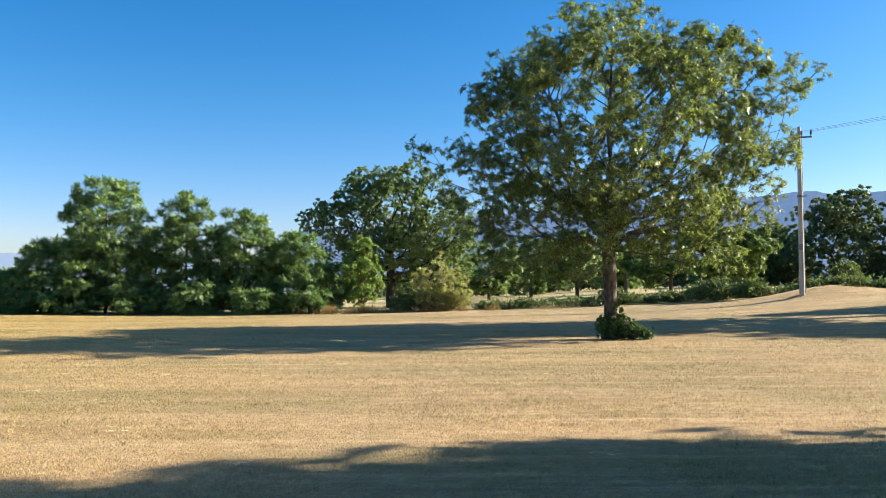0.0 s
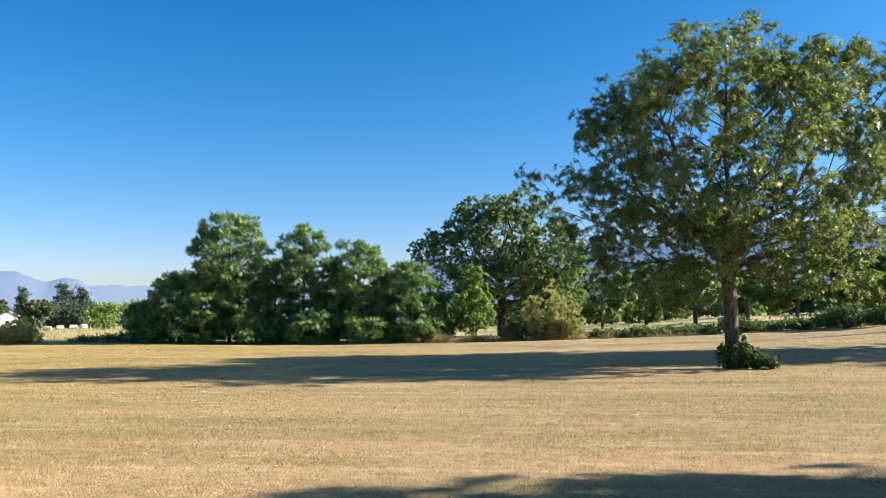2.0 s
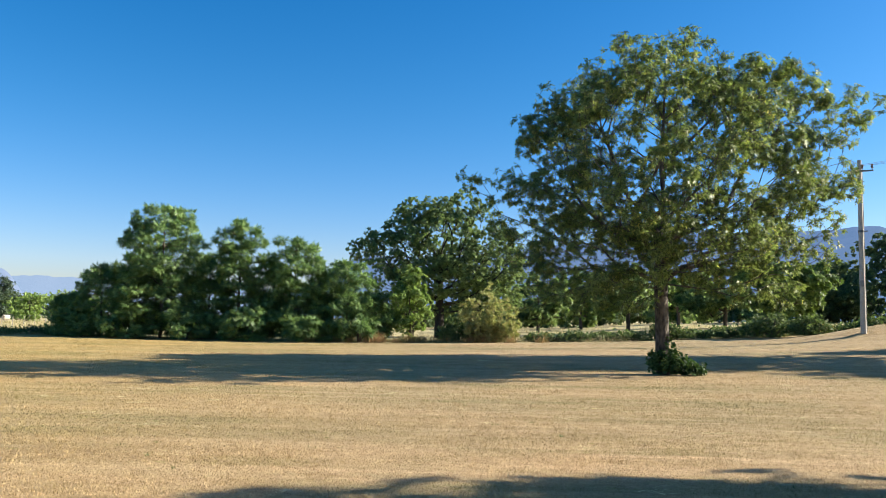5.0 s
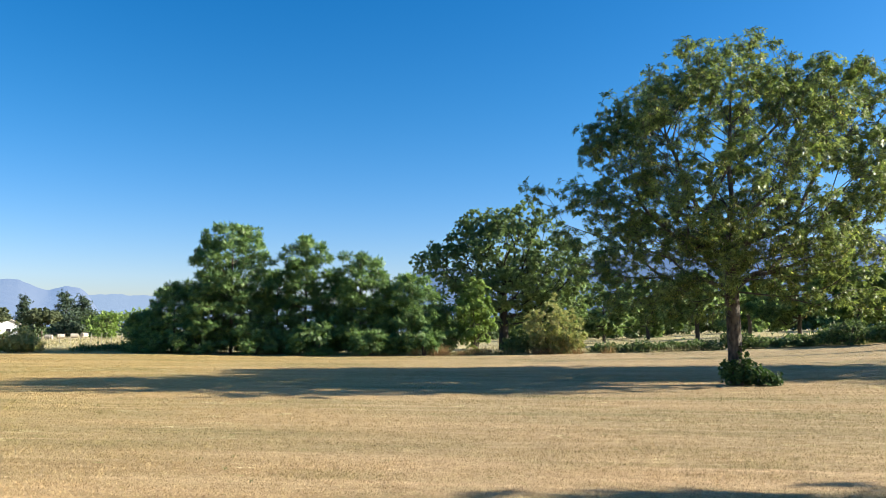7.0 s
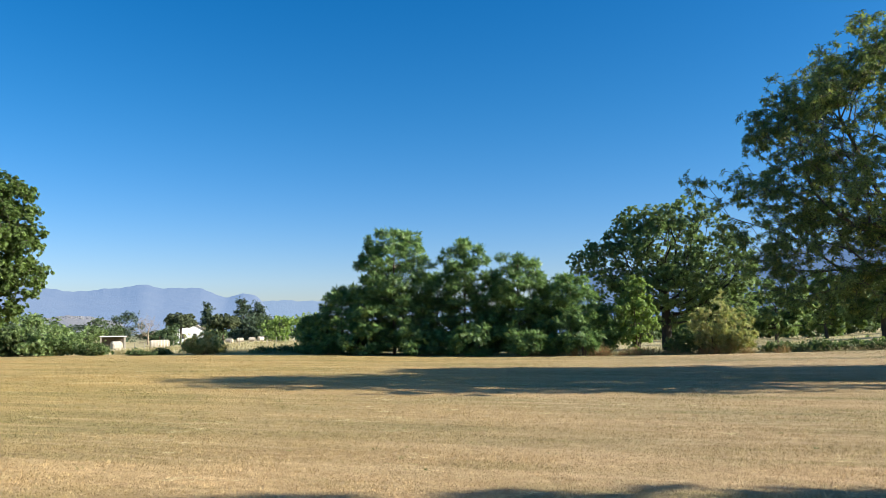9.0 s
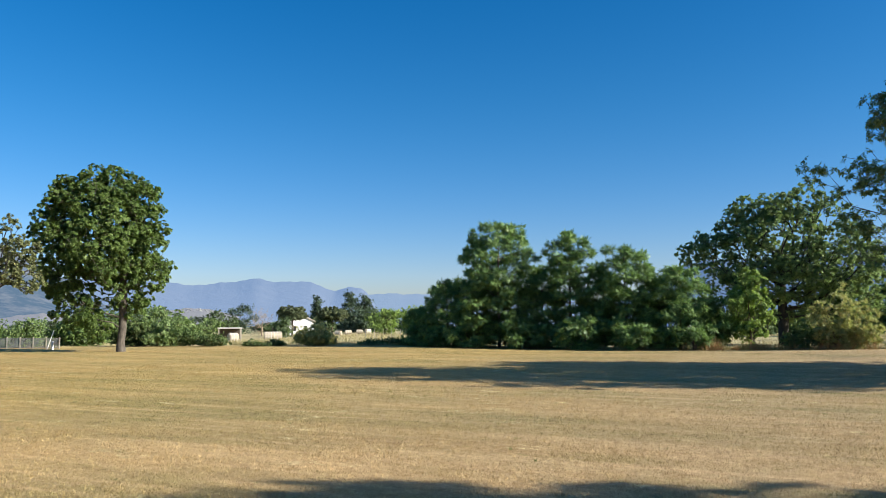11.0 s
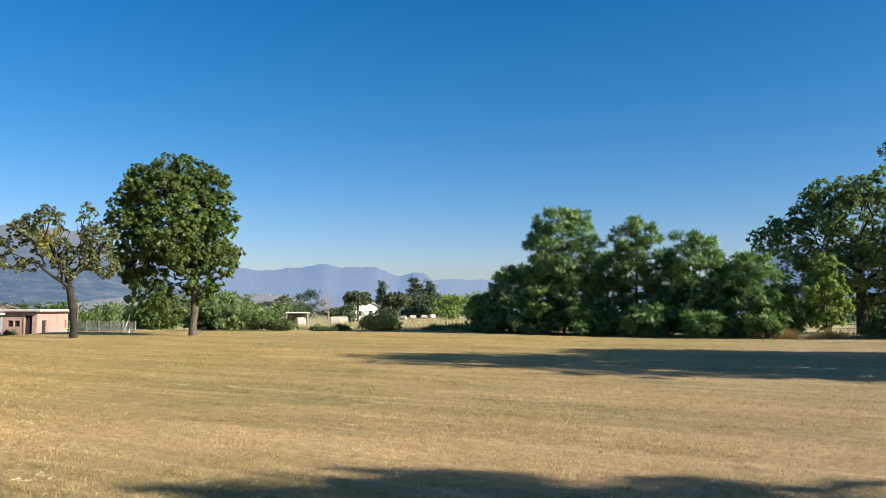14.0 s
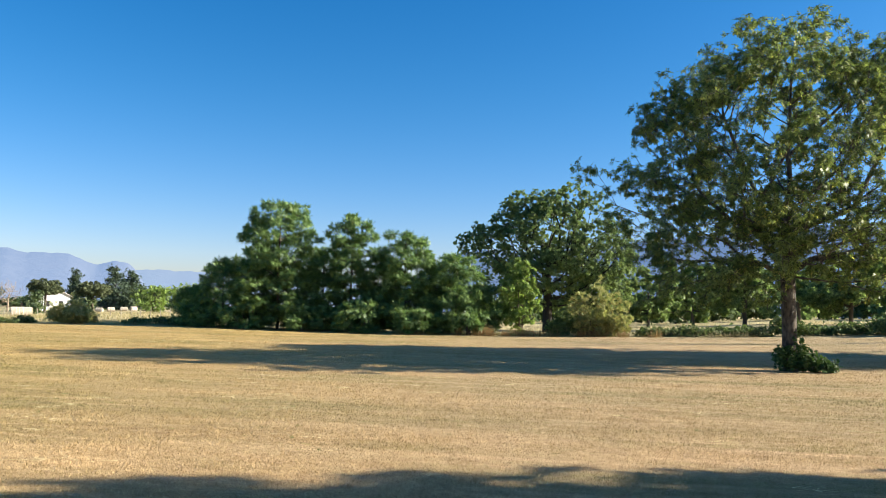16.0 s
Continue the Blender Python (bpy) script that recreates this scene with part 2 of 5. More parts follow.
YELLOWING = foliage("dull_olive_leaves", (0.125, 0.145, 0.066), (0.28, 0.30, 0.145), (0.38, 0.36, 0.12), 0.12, 0.35, 0.5)
GOLDEN = foliage("golden_leaves", (0.34, 0.32, 0.07), (0.52, 0.46, 0.10), (0.20, 0.22, 0.08), 0.15, 0.35, 0.5)
LIME = foliage("light_green_leaves", (0.19, 0.285, 0.070), (0.31, 0.40, 0.12), None, 0, 0.45, 0.5)
OLIVE = foliage("olive_green_leaves", (0.28, 0.31, 0.11), (0.46, 0.47, 0.21), (0.42, 0.34, 0.15), 0.28, 0.38, 0.5)
DARKLEAF = foliage("dark_green_leaves", (0.080, 0.125, 0.060), (0.15, 0.195, 0.088), None, 0, 0.35, 0.5)
HEDGE = foliage("bramble_leaves", (0.072, 0.112, 0.040), (0.155, 0.20, 0.072), (0.22, 0.18, 0.09), 0.04, 0.38, 0.6)
IVY = foliage("ivy_leaves", (0.035, 0.080, 0.022), (0.095, 0.145, 0.045), None, 0, 0.25, 0.55)
PINE = foliage("pine_needles", (0.090, 0.115, 0.060), (0.15, 0.17, 0.08), None, 0, 0.15, 0.6)
FIR = foliage("dark_fir_needles", (0.050, 0.080, 0.055), (0.085, 0.12, 0.07), None, 0, 0.15, 0.6)
WISP = foliage("raked_hay", (0.62, 0.50, 0.27), (0.86, 0.74, 0.47), None, 0, 0.3, 0.6, 0.3)
TALL = foliage("tall_dry_grass", (0.40, 0.32, 0.17), (0.58, 0.48, 0.28), (0.22, 0.23, 0.08), 0.25, 0.35, 0.7, 0.2)
RUSTY = foliage("rusty_dock_stalks", (0.26, 0.13, 0.06), (0.38, 0.24, 0.11), (0.16, 0.18, 0.06), 0.3, 0.2, 0.7, 0.4)
BARE = surface("bare_pale_twigs", (0.30, 0.23, 0.16), (0.40, 0.31, 0.22), 4, 20, 0.9, 0.2)
CONCRETE = surface("weathered_concrete", (0.42, 0.39, 0.34), (0.54, 0.50, 0.44), 2, 30, 0.9, 0.3, 0.005, (1, 1, 0.5), (0.30, 0.27, 0.23))
METAL = surface("dark_galvanised_steel", (0.16, 0.16, 0.16), (0.24, 0.24, 0.24), 6, 60, 0.5, 0.1, 0.002, metal=0.8)
CERAMIC = surface("brown_glazed_ceramic", (0.10, 0.06, 0.04), (0.14, 0.08, 0.05), 8, 60, 0.25, 0.05, 0.001)
CABLE = surface("dull_aluminium_cable", (0.35, 0.36, 0.38), (0.42, 0.43, 0.45), 4, 40, 0.5, 0.1, 0.001, metal=0.6)
WHITEWALL = surface("white_plaster", (0.60, 0.61, 0.63), (0.68, 0.68, 0.69), 0.8, 12, 0.9, 0.2, 0.01, stain=(0.36, 0.37, 0.39))
GREY_AND_SHADE = surface("grey_and_shaded_plaster", (0.46, 0.47, 0.49), (0.55, 0.55, 0.56), 0.8, 12, 0.9, 0.2, 0.01, stain=(0.34, 0.34, 0.35))
PINKWALL = surface("pink_brick_plaster", (0.40, 0.25, 0.205), (0.50, 0.34, 0.285), 1.2, 10, 0.9, 0.3, 0.01, stain=(0.33, 0.19, 0.15))
ROOFSLAB = surface("pale_roof_slab", (0.52, 0.47, 0.43), (0.60, 0.54, 0.50), 1.0, 15, 0.85, 0.2)
TILE = surface("brown_roof_tiles", (0.085, 0.065, 0.055), (0.15, 0.115, 0.095), 2.0, 14, 0.85, 0.4, 0.02)
REDTILE = surface("red_roof_tiles", (0.36, 0.17, 0.11), (0.45, 0.24, 0.16), 2.0, 14, 0.85, 0.4, 0.02)
DARKOPEN = surface("dark_interior", (0.02, 0.02, 0.02), (0.035, 0.03, 0.03), 2, 10, 0.9, 0.1)
PLANKS = surface("weathered_wood", (0.34, 0.22, 0.12), (0.46, 0.32, 0.19), 3, 30, 0.9, 0.4, 0.01, (1, 1, 0.2))
HAY = surface("bleached_hay", (0.48, 0.40, 0.30), (0.60, 0.52, 0.41), 2.5, 30, 0.95, 0.9, 0.03)
POST = surface("grey_fence_wood", (0.33, 0.29, 0.24), (0.44, 0.39, 0.33), 5, 30, 0.9, 0.3)
FENCEGREY = surface("grey_fence_panel", (0.20, 0.20, 0.20), (0.28, 0.275, 0.27), 2, 20, 0.8, 0.2)
TRUNKWHITE = surface("white_painted_post", (0.72, 0.70, 0.66), (0.80, 0.78, 0.74), 4, 30, 0.8, 0.2)
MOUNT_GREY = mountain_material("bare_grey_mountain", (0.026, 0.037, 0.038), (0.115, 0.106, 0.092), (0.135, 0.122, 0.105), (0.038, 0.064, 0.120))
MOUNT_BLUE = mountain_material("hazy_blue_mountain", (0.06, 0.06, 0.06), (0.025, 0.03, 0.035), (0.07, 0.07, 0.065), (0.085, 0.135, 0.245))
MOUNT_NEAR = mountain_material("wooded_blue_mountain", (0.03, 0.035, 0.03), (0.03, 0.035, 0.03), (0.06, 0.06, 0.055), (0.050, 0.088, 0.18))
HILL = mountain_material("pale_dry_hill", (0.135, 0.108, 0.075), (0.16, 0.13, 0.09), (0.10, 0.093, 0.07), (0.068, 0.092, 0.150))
MIST = mountain_material("glowing_valley_mist", (0.03, 0.03, 0.03), (0.03, 0.03, 0.03), (0.03, 0.03, 0.03), (0.125, 0.180, 0.285))
TOWN = surface("pale_town_walls", (0.25, 0.25, 0.265), (0.36, 0.355, 0.365), 0.05, 1, 0.9, 0.0)


# ---- tools for meshes ----
def mesh_of(name, verts, faces, mat, smooth=False):
    """A mesh from arrays of points and of faces with equally many corners."""
    verts, faces = np.asarray(verts, np.float32).reshape(-1, 3), np.asarray(faces, np.int32)
    me = bpy.data.meshes.new(name)
    k = faces.shape[1]
    me.vertices.add(len(verts))
    me.vertices.foreach_set("co", verts.ravel())
    me.loops.add(faces.size)
    me.loops.foreach_set("vertex_index", faces.ravel())
    me.polygons.add(len(faces))
    me.polygons.foreach_set("loop_start", np.arange(len(faces), dtype=np.int32) * k)
    if smooth:
        me.polygons.foreach_set("use_smooth", np.ones(len(faces), bool))
    me.update(calc_edges=True)
    me.materials.append(mat)
    return me


def part(name, data, mat, parent, label=""):
    """One mesh object under a thing or a part; data is a bmesh or a mesh."""
    if isinstance(data, bmesh.types.BMesh):
        me = bpy.data.meshes.new(name)
        data.to_mesh(me)
        data.free()
        me.materials.append(mat)
        data = me
    ob = new(name, data)
    ob.parent = parent
    return tagged(ob, label)


def thing(name, at, label, category, group="", turn=0.0):
    ob = new(name)
    ob.empty_display_size = 0.3
    ob.matrix_basis = pose(*at, 0, 0, turn)
    return tagged(ob, label, category, group)


def box(bm, x0, x1, y0, y1, z0, z1, bevel=0.0):
    m = Matrix.LocRotScale(((x0 + x1) / 2, (y0 + y1) / 2, (z0 + z1) / 2), None, (x1 - x0, y1 - y0, z1 - z0))
    r = bmesh.ops.create_cube(bm, size=1, matrix=m)
    if bevel:
        edges = {e for v in r["verts"] for e in v.link_edges}
        bmesh.ops.bevel(bm, geom=list(edges), offset=bevel, segments=1, affect="EDGES")
    return bm


def boxed(*a):
    return box(bmesh.new(), *a)


def tube(bm, a, b, r0, r1, sides=10, caps=True):
    a, b = Vector(a), Vector(b)
    m = Matrix.Translation((a + b) / 2) @ (b - a).to_track_quat("Z", "Y").to_matrix().to_4x4()
    bmesh.ops.create_cone(bm, cap_ends=caps, segments=sides, radius1=r0, radius2=r1, depth=(b - a).length, matrix=m)
    return bm


def smooth01(v):
    v = np.clip(v, 0, 1)
    return v * v * (3 - 2 * v)


def rise(x, y):
    """Height of the ground: nearly level, higher behind to the right, falling off towards the farm buildings and the pasture."""
    x, y = np.asarray(x, float), np.asarray(y, float)
    right = 1.6 * smooth01((y - 20) / 28) / (1 + np.exp(-np.clip((x - 15) / 6, -30, 30)))
    q = -x - 0.9 * y
    drop = -2.3 * smooth01((q - 20.5) / 15)
    swell = 0.05 * np.sin(x * 0.21 + 1.3) * np.sin(y * 0.17 + 0.4) * smooth01((np.hypot(x, y) - 4) / 12)
    bank = 0.72 * np.exp(-((x - 20.5) / 3.6) ** 2 - ((y - 41.8) / 1.9) ** 2)
    hollow = -0.85 * smooth01((-x - 0.5 * y - 8) / 25) * smooth01((np.hypot(x, y) - 56) / 40)
    return right + drop + swell + bank + hollow


def high(x, y):
    return float(rise(x, y))


def place(az, r):
    """A spot on the ground by its bearing to the left of +y, in degrees, and its distance."""
    x, y = -r * math.sin(radians(az)), r * math.cos(radians(az))
    return x, y, high(x, y)


# ---- leaves and trees ----
def leaflet(a, s, length, width, angle=0.0, dip=0.0):
    """Four corners of one blade in (along, side, up), from the point (a, s)."""
    c, n = math.cos(angle), math.sin(angle)
    pts = [(0, 0, 0), (0.45 * length, 0.5 * width, 0.12 * width), (length, 0, dip), (0.45 * length, -0.5 * width, 0.12 * width)]
    return [(a + p * c - q * n, s + p * n + q * c, h) for p, q, h in pts]


def pinnate(pairs, length, leaf_l, leaf_w):
    out = [leaflet(length, 0, leaf_l, leaf_w, 0, -0.2 * leaf_l)]
    for i in range(pairs):
        a = length * (0.35 + 0.65 * i / pairs)
        for sgn in (1, -1):
            out.append(leaflet(a, 0, leaf_l * (0.8 + 0.2 * i / pairs), leaf_w, sgn * 1.0, -0.18 * leaf_l))
    return np.array(out)


def whorl(count, leaf_l, leaf_w):
    return np.array([leaflet(0.02, 0, leaf_l, leaf_w, -1.2 + 2.4 * i / (count - 1), -0.15 * leaf_l * (1 + (i % 2))) for i in range(count)])


LEAF = {
    "walnut": pinnate(2, 0.17, 0.15, 0.062),
    "locust": pinnate(3, 0.26, 0.13, 0.055),
    "oak": whorl(4, 0.15, 0.085),
    "small": whorl(3, 0.11, 0.06),
    "big": whorl(4, 0.30, 0.17),
    "far": whorl(3, 0.42, 0.24),
    "willow": whorl(5, 0.20, 0.04),
    "needle": whorl(5, 0.24, 0.05),
    "farneedle": whorl(4, 0.5, 0.13),
    "ivy": whorl(3, 0.09, 0.085),
}


def leaves_at(rng, centres, outward, kind, per, spread, up=0.5, droop=0.3, size=1.0, jitter=0.25, flat=0.75):
    """Leaves about the given centres: arrays of corners and quads."""
    tpl = LEAF[kind]
    n = len(centres) * per
    pos = np.repeat(centres, per, 0) + rng.normal(0, spread, (n, 3)) * (1, 1, flat)
    d = np.repeat(outward, per, 0) * 0.7 + rng.normal(0, 0.7, (n, 3)) + (0, 0, -droop)
    d /= np.linalg.norm(d, axis=1, keepdims=True) + 1e-9
    nrm = rng.normal(0, 0.55, (n, 3)) + (0, 0, up) + np.repeat(outward, per, 0) * 0.35
    s = np.cross(nrm, d)
    s /= np.linalg.norm(s, axis=1, keepdims=True) + 1e-9
    u = np.cross(d, s)
    sc = size * rng.uniform(1 - jitter, 1 + jitter, n)[:, None, None]
    t = tpl.reshape(-1, 3)
    v = pos[:, None] + sc * (t[None, :, 0:1] * d[:, None] + t[None, :, 1:2] * s[:, None] + t[None, :, 2:3] * u[:, None])
    return v.reshape(-1, 3), np.arange(n * len(t), dtype=np.int32).reshape(-1, 4)


def in_blobs(rng, blobs, n, shell):
    """Points in a union of ellipsoids (x, y, z, rx, ry, rz), denser towards the outside."""
    b = np.array(blobs, float)
    w = b[:, 3] * b[:, 4] * b[:, 5]
    pick = rng.choice(len(b), n, p=w / w.sum())
    d = rng.normal(size=(n, 3))
    d /= np.linalg.norm(d, axis=1, keepdims=True)
    r = rng.uniform(0, 1, n) ** (1 / 3) * (1 - shell) + shell * rng.uniform(0.7, 1.0, n)
    lump = 1 + 0.16 * np.sin(d[:, 0] * 5 + pick) * np.sin(d[:, 2] * 6 + 1.7 * pick) + 0.1 * np.sin(d[:, 1] * 9 + d[:, 2] * 7)
    return b[pick, :3] + d * b[pick, 3:] * (r * lump)[:, None]


def rosettes_at(rng, tips, axis, kind, per, up, droop, size, jitter=0.25):
    """Leaves that spread like a star round the end of each twig: arrays of corners and quads."""
    tpl = LEAF[kind].reshape(-1, 3)
    n = len(tips) * per
    ref = np.where(np.abs(axis[:, 2:3]) < 0.85, np.array([[0, 0, 1.0]]), np.array([[1.0, 0, 0]]))
    e1 = np.cross(axis, ref)
    e1 /= np.linalg.norm(e1, axis=1, keepdims=True) + 1e-9
    e2 = np.cross(axis, e1)
    ax, e1, e2 = (np.repeat(q, per, 0) for q in (axis, e1, e2))
    turn = np.tile(np.arange(per) * 2 * np.pi / per, len(tips)) + np.repeat(rng.uniform(0, 6.28, len(tips)), per) + rng.normal(0, 0.3, n)
    d = np.cos(turn)[:, None] * e1 + np.sin(turn)[:, None] * e2 + ax * rng.uniform(0.2, 0.9, (n, 1)) + (0, 0, -droop) + rng.normal(0, 0.2, (n, 3))
    d /= np.linalg.norm(d, axis=1, keepdims=True) + 1e-9
    nrm = ax * 0.6 + (0, 0, up) + rng.normal(0, 0.32, (n, 3))
    side = np.cross(nrm, d)
    side /= np.linalg.norm(side, axis=1, keepdims=True) + 1e-9
    rise_of = np.cross(d, side)
    sc = size * rng.uniform(1 - jitter, 1 + jitter, n)[:, None, None]
    pos = np.repeat(tips, per, 0) - ax * rng.uniform(0, 0.12, (n, 1)) * size
    v = pos[:, None] + sc * (tpl[None, :, 0:1] * d[:, None] + tpl[None, :, 1:2] * side[:, None] + tpl[None, :, 2:3] * rise_of[:, None])
    return v.reshape(-1, 3), np.arange(n * len(tpl), dtype=np.int32).reshape(-1, 4)


def clump_tips(rng, centres, mid, tips, radius, flat, bias=0.8):
    """Twig ends on the outer and upper side of each clump of foliage, and the way each one points."""
    per = max(2, tips // len(centres))
    away = centres - mid
    away /= np.linalg.norm(away, axis=1, keepdims=True) + 1e-9
    d = rng.normal(size=(len(centres) * per, 3)) + np.repeat(away, per, 0) * bias + (0, 0, 0.4)
    d /= np.linalg.norm(d, axis=1, keepdims=True)
    if np.ndim(radius) == 0:
        radius = radius * rng.uniform(0.4, 1.6, len(centres))
    reach = np.repeat(radius, per)[:, None] * rng.uniform(0.1, 1, (len(d), 1)) ** 0.6
    return np.repeat(centres, per, 0) + d * reach * (1, 1, flat), d


def skeleton_of(stems, targets, balance=0.35, bare=-1.0):
    """Branches from stem nodes to all targets. Returns nodes and parents."""
    pts, par, length = [], [], []
    for stem in stems:
        for i, q in enumerate(stem):
            pts.append(q)
            par.append(-1 if i == 0 else len(pts) - 2)
            length.append(0.0 if i == 0 else length[-1] + np.linalg.norm(np.subtract(q, stem[i - 1])))
    n0, n = len(pts), len(pts) + len(targets)
    P, L = np.zeros((n, 3)), np.zeros(n)
    P[:n0], L[:n0] = pts, length
    head = np.array([s[-1] for s in stems])
    order = np.argsort(np.min(np.linalg.norm(targets[:, None] - head[None], axis=2), 1))
    ok = np.array([i for i in range(n0) if par[i] != -1 or len(stems) > 3])
    low = np.zeros(n, bool)
    low[[i for i in range(n0) if i not in set(ok)]] = True
    low[:n0] |= P[:n0, 2] < bare
    for k, i in enumerate(order):
        m = n0 + k
        gap = np.linalg.norm(P[:m] - targets[i], axis=1)
        cost = gap + balance * L[:m] + low[:m] * 50
        j = int(np.argmin(cost))
        P[m], L[m] = targets[i], L[j] + gap[j]
        par.append(j)
    return P, np.array(par), order


def limbs_mesh(P, par, r_base, r_tip, stem_count, power=0.5):
    """Tapered tubes along the branches. Returns corners and quads, once for the stem and once for the limbs, and how many twigs each node bears."""
    n = len(P)
    load = np.ones(n)
    for i in range(n - 1, -1, -1):
        if par[i] >= 0:
            load[par[i]] += load[i]
    rad = np.maximum(r_base * (load / load.max()) ** power, r_tip)
    got = []
    for chosen in (np.arange(n) < stem_count, np.arange(n) >= stem_count):
        ids = np.where(chosen & (par >= 0))[0]
        sides = 9 if chosen[0] else 5
        a, b = P[par[ids]], P[ids]
        d = b - a
        d /= np.linalg.norm(d, axis=1, keepdims=True) + 1e-9
        ref = np.where(np.abs(d[:, 2:3]) < 0.9, np.array([[0, 0, 1.0]]), np.array([[1.0, 0, 0]]))
        u = np.cross(d, ref)
        u /= np.linalg.norm(u, axis=1, keepdims=True) + 1e-9
        w = np.cross(d, u)
        if chosen[0]:
            u, w = np.zeros_like(d) + (1.0, 0, 0), np.zeros_like(d) + (0, 1.0, 0)
        ang = np.arange(sides) * 2 * np.pi / sides
        ring = u[:, None] * np.cos(ang)[None, :, None] + w[:, None] * np.sin(ang)[None, :, None]
        ra = np.minimum(rad[par[ids]], rad[ids] * 1.35) if not chosen[0] else rad[par[ids]]
        v = np.concatenate([a[:, None] + ring * ra[:, None, None], b[:, None] + ring * rad[ids][:, None, None]], 1)
        base = (np.arange(len(ids)) * 2 * sides)[:, None, None]
        k = np.arange(sides)
        q = np.stack([k, (k + 1) % sides, (k + 1) % sides + sides, k + sides], -1)[None] + base
        got.append((v.reshape(-1, 3), q.reshape(-1, 4)))
    return got, load


def crown_of(rng, P, load, count, twig, blobs, leaf, per, spread, up, droop, size, flat):
    """Leaves scattered about the twigs."""
    ends = np.where((load <= twig) & (np.arange(len(P)) >= count))[0]
    outward = P[ends] - np.mean(np.array(blobs)[:, :3], 0)
    outward /= np.linalg.norm(outward, axis=1, keepdims=True) + 1e-9
    return *leaves_at(rng, P[ends], outward, leaf, per, spread, up, droop, size, flat=flat), ends


def tree(name, at, label, category, seed, blobs, nodes, leaf, per, spread, mat, bark=None, trunk_h=2.5, trunk_r=0.2, leader=0.0, shell=0.45, balance=0.35,
         r_tip=0.008, lean=(0, 0), stems=None, up=0.5, droop=0.3, size=1.0, twig=4, group="", sink=0.1, flare=1.0, second=None, gaps=0.0, gap_scale=0.8, turn=0.0, flat=0.75, clumps=0, clump_r=0.5, pads=None, limbs=False):
    """A tree or bush: a stem, limbs that reach into the crown's lobes, and leaves at their ends."""
    rng = np.random.default_rng(seed)
    bark = bark or BARK
    root = thing(name, at, label, category, group, turn)
    if stems is None:
        zs = np.linspace(-sink, trunk_h + leader, 6 + int(leader > 0) * 4)
        wob = rng.normal(0, 0.035, (len(zs), 2)).cumsum(0) * (trunk_r / 0.2)
        wob -= wob[0]
        line = [np.array([lean[0] * z + wx, lean[1] * z + wy, z]) for z, (wx, wy) in zip(zs, wob)]
        lines = [line]
    else:
        lines = []
        for i in range(stems):
            a = rng.uniform(0, 2 * np.pi)
            foot = np.array([math.cos(a), math.sin(a), 0]) * rng.uniform(0.05, 0.25) * trunk_r * 8
            lines.append([foot + (0, 0, -sink), foot * 1.25 + (0, 0, trunk_h * 0.5), foot * 1.7 + (0, 0, trunk_h)])
    axis = None
    if pads is not None:  # flat sprays at given places: x, y, z, radius
        pads = np.array(pads)
        targets, axis = clump_tips(rng, pads[:, :3], np.stack([0 * pads[:, 0], 0 * pads[:, 0], pads[:, 2]], 1), nodes, pads[:, 3], flat)
    elif clumps:
        centres = in_blobs(rng, blobs, clumps, shell)
        if gaps:
            value = np.array([noise.noise(Vector(q) * gap_scale + Vector((seed, 0, 0))) for q in centres])
            centres, gaps = centres[value > np.quantile(value, gaps)], 0
        targets, axis = clump_tips(rng, centres, np.mean(np.array(blobs)[:, :3], 0), nodes, clump_r, flat)
    else:
        targets = in_blobs(rng, blobs, nodes, shell)
    if axis is not None:
        axis = axis[targets[:, 2] > 0.05]
    targets = targets[targets[:, 2] > 0.05]
    if gaps:  # foliage gathers in clumps with open air between
        value = np.array([noise.noise(Vector(q) * gap_scale + Vector((seed, 0, 0))) for q in targets])
        targets = targets[value > np.quantile(value, gaps)]
    P, par, order = skeleton_of(lines, targets, balance, trunk_h * 0.8 if stems is None and pads is None else -1.0)
    count = sum(len(s) for s in lines)
    (stem, limb), load = limbs_mesh(P, par, trunk_r, r_tip, count)
    if stems is None and flare > 1.0:
        v = stem[0]
        k = 1 + (flare - 1) * np.clip(1 - v[:, 2] / 0.6, 0, 1) ** 2
        v[:, 0] *= k
        v[:, 1] *= k
    part("trunk" if stems is None else "stem_base", mesh_of("trunk", *stem, bark, True), bark, root)
    if limbs:  # each limb that springs from the stem is a part
        first = np.arange(len(P))
        for k in range(count, len(P)):
            first[k] = k if par[k] < count else first[par[k]]
        rings = limb[0].reshape(len(P) - count, -1, 3)
        sides = rings.shape[1] // 2
        for k in np.unique(first[count:]):
            mine = rings[first[count:] == k]
            quads = limb[1][:sides][None] + (np.arange(len(mine)) * 2 * sides)[:, None, None]
            part("limb", mesh_of("limb", mine.reshape(-1, 3), quads.reshape(-1, 4), bark, True), bark, root)
    else:
        part("branch_frame", mesh_of("branch_frame", *limb, bark, True), bark, root)
    if axis is not None:
        v, f = rosettes_at(rng, P[count:], axis[order], leaf, per, up, droop, size)
        ends = np.arange(count, len(P))
    else:
        v, f, ends = crown_of(rng, P, load, count, twig, blobs, leaf, per, spread, up, droop, size, flat)
    if stems is not None:
        keep = (v.reshape(len(f), 4, 3)[:, :, 2].min(1) > 0.0)
        f = f[keep]
    if second:
        other = np.repeat(second[1](P[ends]), per * len(LEAF[leaf]))
        part("golden_crown", mesh_of("golden_crown", v, f[other], second[0]), second[0], root, "golden yellow leaves")
        f = f[~other]
    part("crown", mesh_of("crown", v, f, mat), mat, root)
    return root


